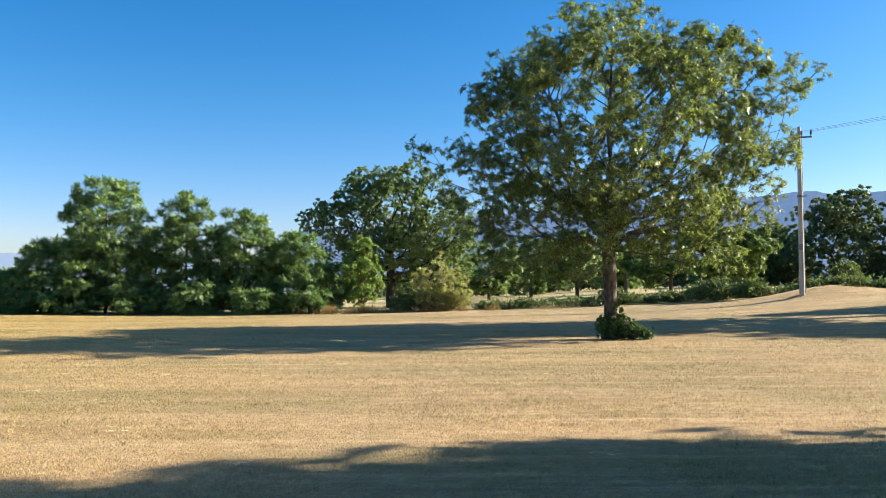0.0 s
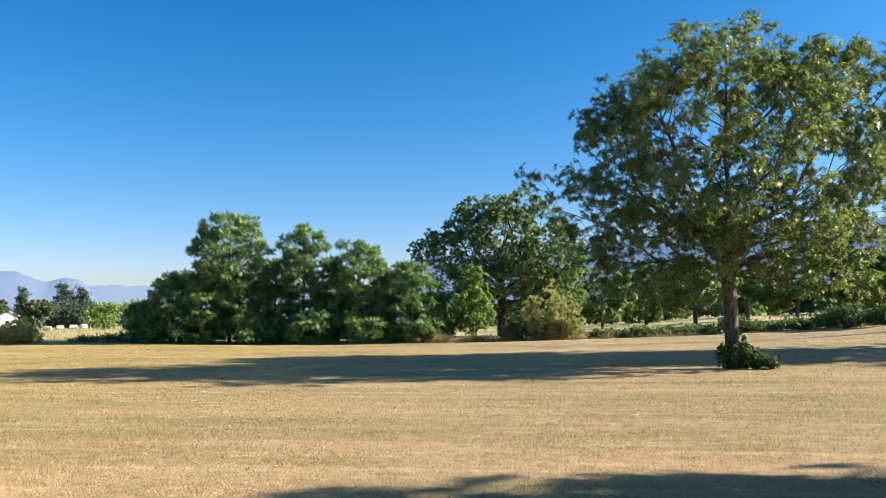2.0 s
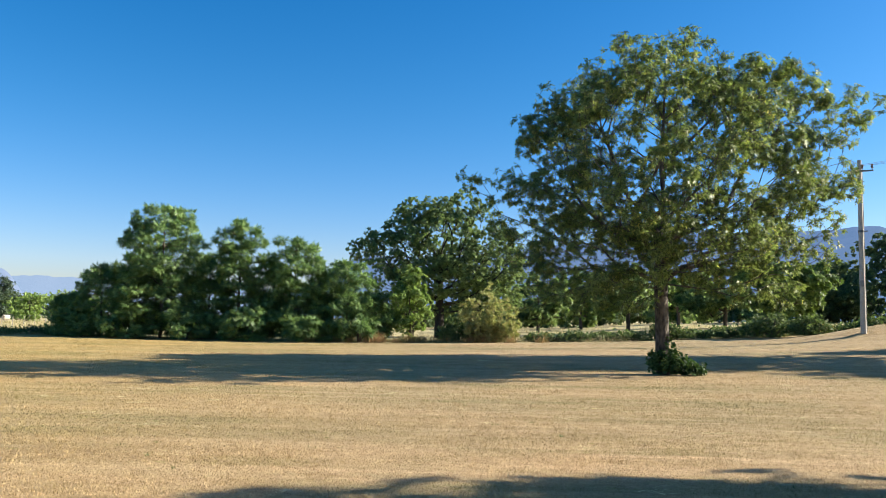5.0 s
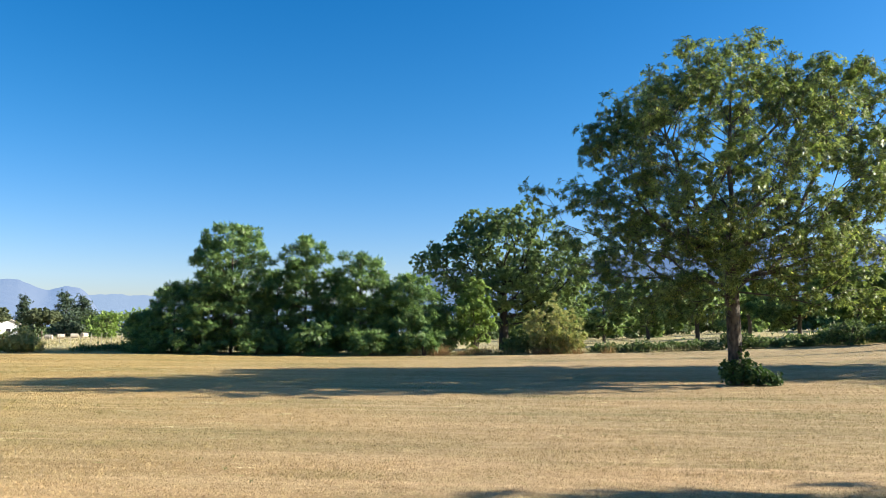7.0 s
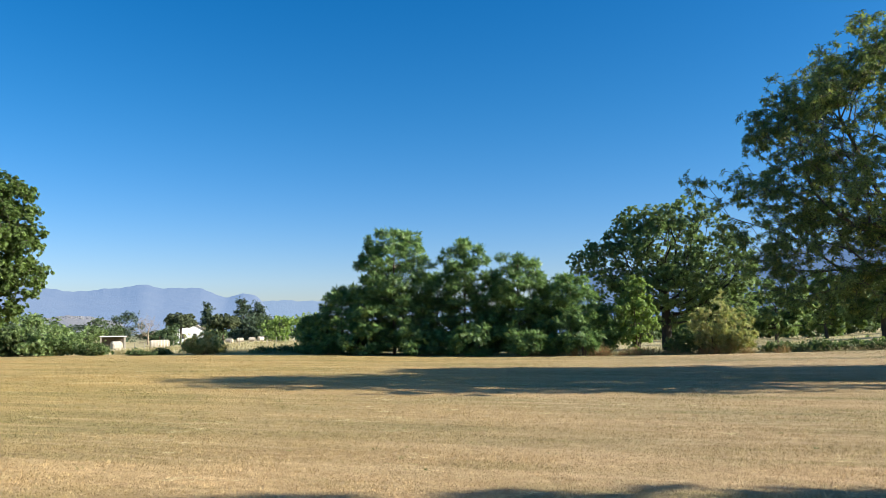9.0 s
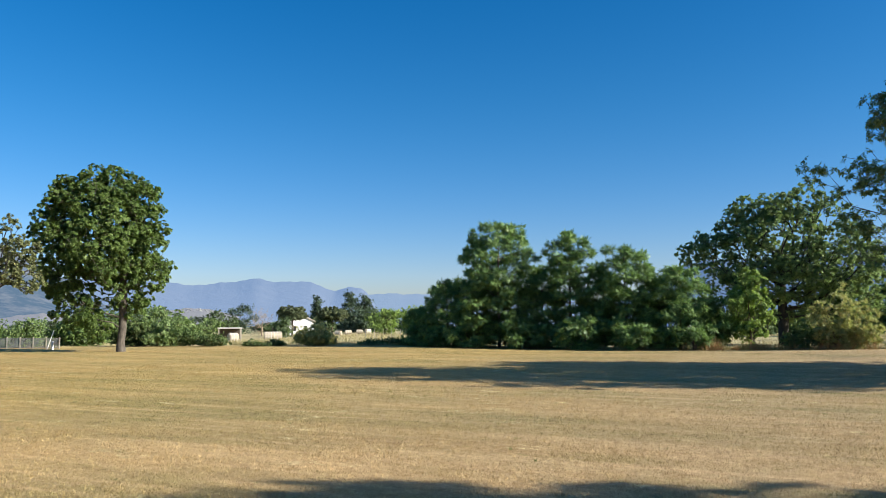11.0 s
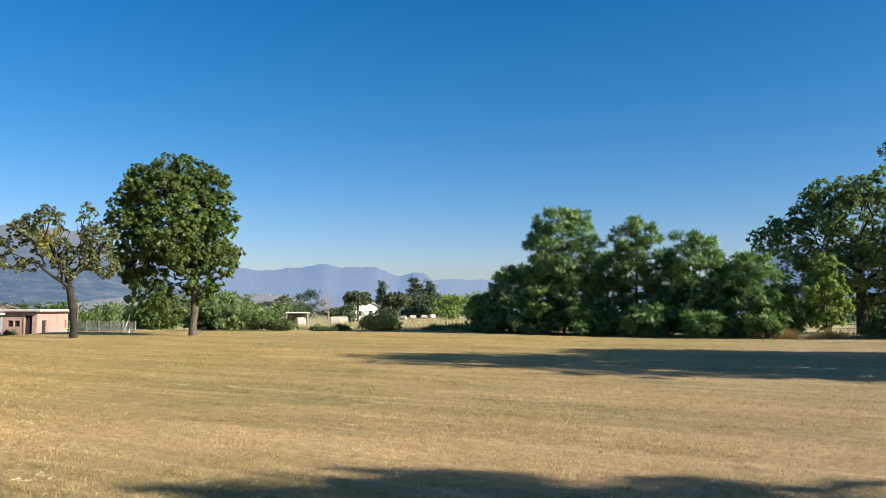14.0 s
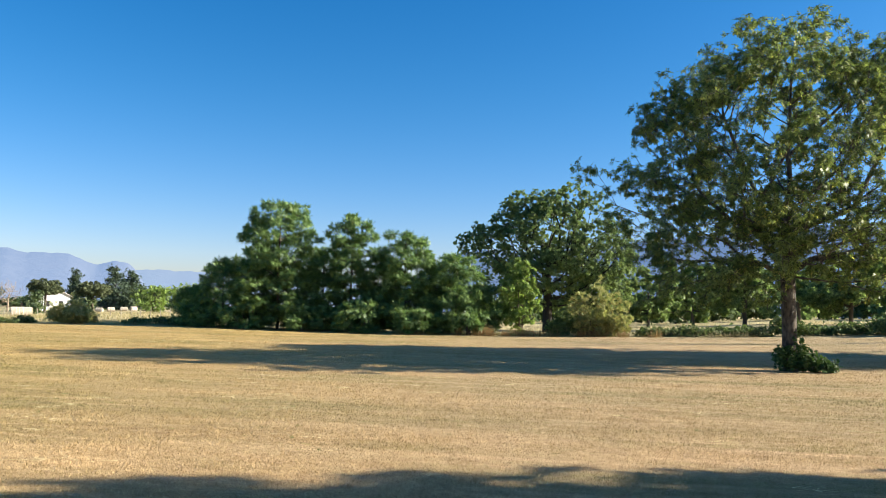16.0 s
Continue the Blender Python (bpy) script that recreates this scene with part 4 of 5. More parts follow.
def pole():
    root = thing("utility_pole", (PX, PY, PZ), "tall round concrete utility pole at the field edge", "pole", turn=-24)
    part("shaft", tube(tube(bmesh.new(), (0, 0, -1.0), (0, 0, 4.6), 0.14, 0.12, 16), (0, 0, 4.6), (0, 0, 8.65), 0.12, 0.095, 16), CONCRETE, root)
    part("crossarm", boxed(-0.42, 0.62, -0.19, -0.13, 8.03, 8.11, 0.01), METAL, root, "dark steel crossarm")
    for x in (-0.36, 0.12, 0.56):
        bm = tube(bmesh.new(), (x, -0.16, 8.11), (x, -0.16, 8.22), 0.02, 0.02, 8)
        for k in range(3):
            tube(bm, (x, -0.16, 8.20 + 0.07 * k), (x, -0.16, 8.26 + 0.07 * k), 0.075, 0.035, 10)
        part("insulator", bm, CERAMIC, root, "brown ceramic insulator")
    part("clamp", tube(tube(bmesh.new(), (0, 0, 5.0), (0, 0, 5.1), 0.14, 0.14, 16), (0.12, -0.1, 5.05), (0.32, -0.16, 5.05), 0.025, 0.025, 8), METAL, root, "steel clamp")
    bm = bmesh.new()
    for k in range(8):
        tube(bm, (0.15 - 0.004 * k, -0.13, 0.1 + k), (0.15 - 0.004 * (k + 1), -0.13, 1.1 + k), 0.016, 0.016, 6)
    part("earth_wire", bm, METAL, root, "thin earthing wire")
    part("plate", boxed(-0.09, 0.07, -0.185, -0.155, 2.3, 2.6, 0.005), FENCEGREY, root, "small metal plate")


pole()
for k, off in enumerate((-0.36, 0.12, 0.56)):
    a = Vector((PX + off * math.cos(radians(-24)), PY + off * math.sin(radians(-24)), PZ + 8.36))
    b = a + Vector((16 + 1.2 * k, -36, 0.5))
    bm = bmesh.new()
    pts = [a.lerp(b, i / 16) - Vector((0, 0, 4 * 0.5 * (i / 16) * (1 - i / 16))) for i in range(17)]
    for p, q in zip(pts, pts[1:]):
        tube(bm, p, q, 0.007, 0.007, 5, False)
    me = bpy.data.meshes.new("power_line")
    bm.to_mesh(me)
    bm.free()
    me.materials.append(CABLE)
    tagged(new("power_line", me), "thin sagging overhead power line from the concrete pole", "cable", "overhead power lines")

# ---- the two trees at the other end of the field ----
tree("round_oak_tree", place(48.95, 48.6), "dense rounded green tree with a bare straight trunk", "tree", 131,
     [(-1.3, 0, 6.8, 2.9, 3.1, 3.1), (-0.3, 0, 9.2, 1.4, 1.8, 1.2), (-2.9, 0, 8.5, 1.3, 1.8, 1.0), (0.8, 0, 8.7, 1.0, 1.6, 1.1), (-3.9, 0, 6.8, 1.0, 1.8, 1.2), (1.2, 0, 6.5, 1.1, 1.8, 1.6), (1.3, 0, 4.5, 1.1, 1.6, 1.2),
      (-3.1, 0, 4.4, 1.3, 1.8, 1.4), (-2.2, 0, 2.6, 1.4, 1.7, 1.2), (-1.5, -0.2, 1.6, 0.9, 1.2, 0.7), (0.2, 0, 3.3, 1.3, 1.6, 1.1), (0.7, 0, 2.5, 0.8, 1.2, 0.6)],
     9500, "oak", 6, 0.25, ROUND, BARK_PALE, trunk_h=1.5, trunk_r=0.215, leader=4.4, shell=0.35, balance=0.35, size=0.84, flare=1.35, turn=48.5, clumps=640, clump_r=0.52, flat=0.9, limbs=True)
tree("half_bare_tree", place(56.37, 45.65), "half-bare tree with forked dark limbs and yellowing leaves", "tree", 132,
     [(-2.5, 0, 4.7, 1.2, 1.4, 1.2), (-1.4, 0, 5.8, 0.9, 1.2, 1.0), (-2.9, 0, 3.9, 0.8, 1.0, 0.5), (-2.5, 0, 5.6, 0.7, 0.9, 0.6), (-1.0, 0, 4.5, 0.9, 1.1, 0.9), (0.4, 0, 6.2, 0.45, 0.7, 1.1), (0.9, 0, 5.0, 1.0, 1.2, 1.1),
      (1.3, 0, 3.8, 0.8, 1.0, 0.7), (0.1, 0, 4.2, 0.9, 1.0, 0.9), (-0.6, 0, 3.3, 0.6, 0.7, 0.4), (-0.6, 0, 2.6, 0.3, 0.4, 0.25), (0.5, 0, 2.7, 0.3, 0.4, 0.25)],
     2900, "oak", 4, 0.14, YELLOWING, BARK_BLACK, trunk_h=1.6, trunk_r=0.19, leader=0.45, shell=0.4, balance=0.42, r_tip=0.012, size=0.62, lean=(-0.02, 0), flare=1.2, gaps=0.10, gap_scale=0.9, clumps=420, clump_r=0.26, limbs=True,
     second=(GOLDEN, lambda p: (p[:, 0] < -0.9) & (p[:, 0] > -1.8) & (p[:, 2] < 6.0) & (p[:, 2] > 3.9) & (np.sin(p[:, 0] * 7 + p[:, 2] * 5) > -0.75)), turn=54.5)

# ---- bushes and far trees beyond the far end ----
shooting_bush("hedge_bush", *place(45.6, 62)[:2], 4.2, 3, 3.0, "green bush with arching shoots behind the field edge", 141, 14, 460, "oak", 9, 0.2, OAK, "bushes at the far edge", droop=-0.2, turn=45, size=1.1)
bush("hedge_bush", *place(47.8, 64)[:2], 4.6, 3, 2.2, "green bush behind the field edge", 142, 380, "oak", 9, 0.24, HEDGE, "bushes at the far edge", size=1.3)
bush("hedge_bush", *place(43.0, 60)[:2], 3.2, 2, 0.8, "low green bush behind the field edge", 143, 240, "small", 9, 0.2, HEDGE, "bushes at the far edge", size=1.3)
bush("hedge_bush", *place(51.4, 72)[:2], 5.0, 3, 2.6, "green bush behind the field edge", 144, 380, "oak", 9, 0.26, ROUND, "bushes at the far edge", size=1.4)
shooting_bush("olive_green_bush", *place(36.05, 56)[:2], 3.1, 2.2, 1.85, "olive-green bush in the tall dry grass", 145, 18, 520, "willow", 8, 0.10, OLIVE, turn=36)
for i, (az, r, w, h) in enumerate([(30.6, 55, 3.4, 0.5), (32.2, 55, 2.4, 0.36), (29.0, 54, 2.4, 0.6), (40.2, 57, 2.4, 0.3), (38.9, 58, 1.4, 0.4)]):
    bush("bramble_bush", *place(az, r)[:2], w, 1.2, h, "low dark bramble patch in the dry grass", 150 + i, 130, "small", 8, 0.12, HEDGE, "brambles in the pasture")


def far_tree(name, az, r, w, h, label, seed, mat, leaf="big", nodes=200, per=6, trunk=0.25, lobes=9, bark=None, size=1.0, group="trees round the farmhouse"):
    rng = np.random.default_rng(seed)
    b = [(rng.uniform(-0.33, 0.33) * w, rng.uniform(-0.3, 0.3) * w, h * (0.16 + 0.66 * (k + rng.uniform(0, 1)) / lobes), w * rng.uniform(0.2, 0.32), w * 0.3, h * rng.uniform(0.14, 0.2)) for k in range(lobes)]
    return tree(name, place(az, r), label, "tree", seed, b, nodes, leaf, per, 0.35, mat, bark or BARK_DARK, trunk_h=h * trunk, trunk_r=0.16, leader=h * 0.25, shell=0.5, size=size, group=group)


far_tree("fruit_tree", 30.9, 125, 4.6, 4.0, "bright green fruit tree beyond the pasture", 160, LIME)
far_tree("fruit_tree", 29.0, 120, 4.8, 4.3, "bright green fruit tree beyond the pasture", 161, LIME)
far_tree("fruit_tree", 27.4, 118, 4.4, 3.9, "bright green fruit tree beyond the pasture", 162, LIME)


def umbrella_pine(az, r, w, h, seed):
    k = [(0.0, 0, h * 0.70, w * 0.40, w * 0.40, h * 0.20), (-0.24 * w, 0, h * 0.64, w * 0.24, w * 0.3, h * 0.16), (0.24 * w, 0, h * 0.64, w * 0.24, w * 0.3, h * 0.16), (0, 0, h * 0.60, w * 0.42, w * 0.42, h * 0.10)]
    tree("umbrella_pine", place(az, r), "umbrella pine with a flat rounded crown", "tree", seed, k, 1500, "needle", 5, 0.3, PINE, BARK, trunk_h=h * 0.38, trunk_r=0.2, leader=h * 0.1, shell=0.5, size=1.25, up=0.8, droop=0.0,
         group="trees round the farmhouse", clumps=130, clump_r=0.5, flat=0.7)


umbrella_pine(37.45, 158, 6.0, 6.5, 170)
umbrella_pine(34.65, 150, 6.0, 5.9, 171)


def conifer(name, az, r, w, h, label, seed, mat, nodes=340):
    b = [(0.1 * w * math.sin(k * 2.4), 0, h * (0.14 + 0.11 * k), w * 0.5 * (1 - 0.10 * k), w * 0.5 * (1 - 0.10 * k), h * 0.065) for k in range(8)]
    tree(name, place(az, r), label, "tree", seed, b, nodes, "needle", 12, 0.34, mat, BARK_DARK, trunk_h=h * 0.2, trunk_r=0.2, leader=h * 0.84, shell=0.5, balance=0.2, size=1.9, droop=0.5, group="trees round the farmhouse", limbs=True)


conifer("fir_tree", 33.3, 180, 6.6, 9.4, "dark pointed fir beside the farmhouse", 175, FIR)
conifer("fir_tree", 32.3, 184, 6.4, 8.9, "dark pointed fir beside the farmhouse", 176, FIR)
conifer("cedar_tree", 35.7, 195, 3.4, 9.4, "slim cedar with open tiers of branches", 177, FIR)
far_tree("farm_tree", 31.6, 175, 6, 5.4, "dark green tree near the farmhouse", 178, DARKLEAF)
far_tree("farm_tree", 41.0, 190, 7.5, 7.4, "dark green tree near the farmhouse", 180, FIR, "needle", size=1.8)
far_tree("farm_tree", 42.2, 185, 7, 5.6, "dark green tree near the farmhouse", 181, DARKLEAF)
far_tree("farm_tree", 43.0, 170, 7, 3.7, "dull green tree near the farmhouse", 182, OAK)
far_tree("farm_tree", 45.0, 165, 8, 3.6, "dull green tree near the farmhouse", 183, OAK)
far_tree("farm_tree", 35.0, 150, 3.4, 4.6, "dark green tree near the farmhouse", 184, DARKLEAF)
far_tree("farm_tree", 38.3, 140, 3.4, 3.4, "dark green tree in front of the farmhouse", 186, DARKLEAF)
far_tree("bare_tree", 39.5, 165, 7.0, 6.0, "bare pale-branched tree near the farmhouse", 185, BARE, "small", 300, 1, 0.2, 8, BARE)
for i in range(9):
    rng = np.random.default_rng(190 + i)
    far_tree("valley_tree", 47.5 + i * 2.3, 150 + 12 * (i % 3), 8.5, rng.uniform(5.0, 6.4) + (1.0 if i > 4 else 0), "green tree in the valley behind the outbuildings", 190 + i, (OAK, ROUND, DARKLEAF)[i % 3], nodes=330, per=9, lobes=13, group="trees in the valley")


# a windbreak of trees far behind, copied from three of the farm trees
FAR = [ob for ob in scene.objects if ob.parent is None and ob.name.split(".")[0] == "farm_tree"]
for i in range(12):
    rng = random.Random(900 + i)
    src = FAR[i % len(FAR)]
    x, y, z = place(27.5 + 2.05 * i + rng.uniform(-0.3, 0.3), 215 + rng.uniform(-12, 25))
    k = rng.uniform(0.85, 1.15)
    ob = copy_thing(src, pose(x, y, z, 0, 0, rng.uniform(0, 360)) @ Matrix.Diagonal((k * 1.8, k * 1.8, k * 0.72, 1)))
    ob.name = "windbreak_tree"
    tagged(ob, "dull green tree in a far windbreak", "tree", "far windbreak")


# ---- buildings ----
def walling(bm, x0, x1, z0, z1, thick, holes):
    """A wall along x with its outer face at y = 0, cut by holes (x0, x1, z0, z1)."""
    xs = sorted({x0, x1, *(h[0] for h in holes), *(h[1] for h in holes)})
    zs = sorted({z0, z1, *(h[2] for h in holes), *(h[3] for h in holes)})
    for a, b in zip(xs, xs[1:]):
        for c, d in zip(zs, zs[1:]):
            if not any(h[0] <= (a + b) / 2 <= h[1] and h[2] <= (c + d) / 2 <= h[3] for h in holes):
                box(bm, a, b, 0, thick, c, d)
    bmesh.ops.remove_doubles(bm, verts=bm.verts, dist=0.001)
    return bm


def opening(root, name, x0, x1, z0, z1, mat, label=""):
    part(name, boxed(x0, x1, 0.14, 0.20, z0, z1), mat, root, label)


SMALL = 0.692  # low farm sheds on the sunken ground past the field


def outbuildings():
    turn = 35.0  # the long wall faces the field
    x, y, z = place(60.38, 63.0)
    z = 1.6 - SMALL * 3.52
    # pink shed: local x runs along the wall to the right
    shed = thing("pink_shed", (x, y, z), "flat-roofed pink shed with dark openings at the field's end", "shed", turn=turn)
    holes = [(0.5, 1.0, 1.6, 2.2), (1.15, 1.65, 1.6, 2.2), (2.15, 2.85, 0.0, 2.7)]
    part("wall", walling(bmesh.new(), 0.0, 3.3, -0.5, 3.1, 0.3, holes), PINKWALL, shed)
    for h in holes:
        opening(shed, "window" if h[2] > 1 else "door", *h, DARKOPEN, "dark opening")
    side = [(0.9, 2.0, 0.0, 2.2), (6.6, 7.0, 1.3, 2.2)]
    end = part("wall", walling(bmesh.new(), 0.0, 7.4, -0.5, 3.1, 0.3, side), PINKWALL, shed)
    end.matrix_basis = pose(3.3, 0.304, 0, 0, 0, 90)
    for h in side:
        part("window" if h[2] > 1 else "door", boxed(h[0], h[1], 0.14, 0.20, h[2], h[3]), DARKOPEN, shed, "dark opening").matrix_basis = pose(3.3, 0.304, 0, 0, 0, 90)
    part("wall", boxed(0, 3.0, 7.4, 7.7, -0.5, 3.1), PINKWALL, shed)
    part("roof", boxed(-0.4, 3.8, -0.5, 8.2, 3.1, 3.34, 0.02), ROOFSLAB, shed, "pale flat roof slab with a thick rim")
    part("board", boxed(2.0, 2.12, -0.05, 0.0, 0.0, 2.9), PLANKS, shed, "upright brown board")
    # long white building
    house = thing("white_building", (x, y, z), "long white outbuilding with a brown tiled hipped roof", "building", turn=turn)
    holes = [(-4.1, -3.65, 1.35, 1.85), (-9.4, -8.7, 0.2, 1.4)]
    part("wall", walling(bmesh.new(), -22.0, -3.2, -1.2, 2.75, 0.35, holes), WHITEWALL, house)
    # same white wall: the tree shade on this end is put into its grey
    part("wall", walling(bmesh.new(), -3.2, -0.01, -1.2, 2.75, 0.35, []), GREY_AND_SHADE, house, "end of the white wall, tree shade painted in grey")
    part("wall", boxed(-22.0, -0.01, 8.6, 9.0, -0.5, 2.75), WHITEWALL, house)
    opening(house, "window", *holes[0], DARKOPEN, "small dark window")
    opening(house, "door", *holes[1], DARKOPEN, "dark doorway")
    part("fascia", boxed(-22.2, 0.3, -0.75, 0.0, 2.76, 2.98, 0.02), TRUNKWHITE, house, "pale concrete canopy slab")
    # near-black strip that paints the shade between canopy and eave
    part("recess", boxed(-22.0, -2.8, 0.25, 0.45, 2.99, 3.28), DARKOPEN, house, "dark strip painted as the shade under the eave")
    part("eave", boxed(-22.2, -2.7, -0.62, 0.6, 3.28, 3.48, 0.02), ROOFSLAB, house, "pale plastered eave")
    part("roof", boxed(-2.9, 0.2, -0.3, 9.2, 3.0, 3.12, 0.02), GREY_AND_SHADE, house, "flat grey roof terrace")
    courses = 12
    for k in range(courses):  # courses of tiles, each lapping over the one below
        bm = bmesh.new()
        t0, t1 = k / courses, (k + 1) / courses
        ya, yb, za, zb = -0.3 + 4.8 * t0, -0.3 + 4.8 * t1 + 0.1, 3.5 + 1.85 * t0, 3.5 + 1.85 * t1
        x_end0, x_end1 = -2.6 - 8.0 * t0, -2.6 - 8.0 * t1
        vs = [bm.verts.new(p) for p in ((-24, ya, za + 0.06), (x_end0, ya, za + 0.06), (x_end1, yb, zb + 0.02), (-24, yb, zb + 0.02), (-24, ya, za - 0.05), (x_end0, ya, za - 0.05))]
        bm.faces.new(vs[:4])
        bm.faces.new((vs[0], vs[4], vs[5], vs[1]))
        ve = [bm.verts.new(p) for p in ((x_end0, ya, za + 0.06), (x_end0, 9.0 - ya, za + 0.06), (x_end1, 9.0 - yb, zb + 0.02), (x_end1, yb, zb + 0.02))]
        bm.faces.new(ve)
        vb = [bm.verts.new(p) for p in ((-24, 9.0 - ya, za + 0.06), (x_end0, 9.0 - ya, za + 0.06), (x_end1, 9.0 - yb, zb + 0.02), (-24, 9.0 - yb, zb + 0.02))]
        bm.faces.new(vb)
        bmesh.ops.remove_doubles(bm, verts=bm.verts, dist=0.001)
        bmesh.ops.recalc_face_normals(bm, faces=bm.faces)
        part("tile_course", bm, TILE, house, "course of dark brown roof tiles")
    bm = bmesh.new()
    for a, b in (((-2.6, -0.3, 3.56), (-10.6, 4.5, 5.38)), ((-10.6, 4.5, 5.38), (-24, 4.5, 5.38))):
        tube(bm, a, b, 0.13, 0.13, 8)
    part("ridge_tiles", bm, GREY_AND_SHADE, house, "grey mortared ridge tiles")
    rng = random.Random(5)
    pile = thing("timber_pile", (x, y, z), "loose yellow-brown planks lying on the flat roof", "timber", turn=turn)
    for k in range(7):
        bm = bmesh.new()
        bx = -2.6 + 0.5 * k
        m = Matrix.Translation((bx, 1.2 + rng.uniform(-0.5, 0.5), 3.32 + rng.uniform(0, 0.2))) @ Euler((rng.uniform(-0.4, 0.4), rng.uniform(-0.5, 0.3), rng.uniform(-1, 1))).to_matrix().to_4x4() @ Matrix.Diagonal((1.6, 0.18, 0.06, 1))
        bmesh.ops.create_cube(bm, size=1, matrix=m)
        part("plank", bm, PLANKS, pile)
    for ob in (shed, house, pile):
        ob.scale = (SMALL, SMALL, SMALL)
    # brush along the wall
    for i, u in enumerate((-6.0, -4.6, -3.2, -7.4, -1.6, -0.2, 1.2)):
        bx, by = x + SMALL * (u * math.cos(radians(turn)) + 1.2 * math.sin(radians(turn))), y + SMALL * (u * math.sin(radians(turn)) - 1.2 * math.cos(radians(turn)))
        bush("wall_bush", bx, by, 1.5, 0.8, (0.9, 1.1, 1.2, 0.8, 1.1, 0.9, 0.7)[i], "low bush growing against the white wall", 210 + i, 110, "small", 7, 0.14, (OLIVE, HEDGE)[i > 1], "bushes along the wall", size=1.1)


outbuildings()


def grey_fence():
    rng = random.Random(8)
    x, y, z = place(56.3, 58)
    x2, y2, z2 = place(52.6, 56)
    a = math.degrees(math.atan2(y2 - y, x2 - x))
    L = math.hypot(x2 - x, y2 - y)
    root = thing("grey_fence", (x, y, min(z, z2)), "grey mesh fence on thin posts at the end of the field", "fence", turn=a)
    n = 5
    for i in range(n):
        panel = bmesh.new()
        for h in (0.08, 0.36, 0.64):
            box(panel, L * i / n + 0.03, L * (i + 1) / n - 0.03, -0.008, 0.008, h - 0.012, h + 0.012)
        for k in range(14):
            u = L * (i + (k + 0.5) / 14) / n
            box(panel, u - 0.014, u + 0.014, -0.006, 0.006, 0.03, 0.68)
        part("fence_panel", panel, FENCEGREY, root, "grey wire mesh panel")
    for i in range(n + 1):
        part("post", boxed(L * i / n - 0.03, L * i / n + 0.03, -0.03, 0.03, -0.4, 0.73), POST, root)
    lx, ly, lz = place(53.4, 55)
    root = thing("leaning_post", (lx, ly, lz), "white leaning post beside the grey fence", "post", turn=20)
    part("shaft", tube(bmesh.new(), (0, 0, -0.3), (0.5, 0, 1.15), 0.035, 0.03, 8), TRUNKWHITE, root)
    lx, ly, lz = place(53.0, 54)
    root = thing("white_post", (lx, ly, lz), "short white post beside the grey fence", "post")
    part("shaft", boxed(-0.05, 0.05, -0.05, 0.05, -0.3, 0.5, 0.01), TRUNKWHITE, root)
    lx, ly, lz = place(56.1, 62)
    root = thing("white_post", (lx, ly, lz), "thin tall white post by the half-bare tree", "post")
    part("shaft", tube(bmesh.new(), (0, 0, -0.2), (0, 0, 2.0), 0.022, 0.022, 8), POST, root)


grey_fence()


def farmhouse():
    x, y, z = place(36.85, 172)
    root = thing("farmhouse", (x, y, z), "white gabled farmhouse behind umbrella pines", "house", turn=52)
    holes = [(-1.7, -0.9, 0.9, 2.0), (0.7, 1.5, 0.9, 2.0)]
    bm = walling(bmesh.new(), -2.9, 2.9, -0.3, 2.9, 0.3, holes)
    vs = [bm.verts.new(p) for p in ((-2.9, 0, 2.9), (2.9, 0, 2.9), (0, 0, 4.3), (-2.9, 0.3, 2.9), (2.9, 0.3, 2.9), (0, 0.3, 4.3))]
    for f in ((0, 1, 2), (5, 4, 3), (0, 2, 5, 3), (1, 4, 5, 2)):
        bm.faces.new([vs[i] for i in f])
    part("wall", bm, WHITEWALL, root)
    part("wall", boxed(-2.9, -2.6, 0.304, 8, -0.3, 2.9), WHITEWALL, root)
    part("wall", boxed(2.6, 2.9, 0.304, 8, -0.3, 2.9), WHITEWALL, root)
    for h in holes:
        opening(root, "window", *h, DARKOPEN, "dark window")
    for s in (-1, 1):
        bm = bmesh.new()
        pts = [(0, -0.4, 4.36), (0, 8.4, 4.36), (s * 3.4, 8.4, 2.72), (s * 3.4, -0.4, 2.72)]
        top = [bm.verts.new(p) for p in pts]
        bot = [bm.verts.new((p[0], p[1], p[2] + 0.16)) for p in pts]
        bm.faces.new(top)
        bm.faces.new(bot)
        for i in range(4):
            bm.faces.new((top[i], top[(i + 1) % 4], bot[(i + 1) % 4], bot[i]))
        bmesh.ops.recalc_face_normals(bm, faces=bm.faces)
        part("roof", bm, ROOFSLAB, root, "pale sunlit roof")
    part("porch", boxed(-5.2, -2.95, 0.4, 3.4, -0.3, 1.5, 0.02), REDTILE, root, "red-brown brick porch")
    x, y, z = place(41.7, 132)
    hut = thing("open_shed", (x, y, z), "small open shed with a pale sheet roof", "shed", turn=44)
    part("roof", boxed(-1.9, 1.9, -1.3, 1.3, 1.75, 1.9, 0.02), TRUNKWHITE, hut, "pale sheet roof")
    for u in (-1.7, 1.7):
        for w in (-1.1, 1.1):
            part("post", boxed(u - 0.08, u + 0.08, w - 0.08, w + 0.08, -0.2, 1.75), POST, hut)
    part("back_wall", boxed(-1.6, 1.6, 1.02, 1.1, 0, 1.75), BARK_DARK, hut)


farmhouse()


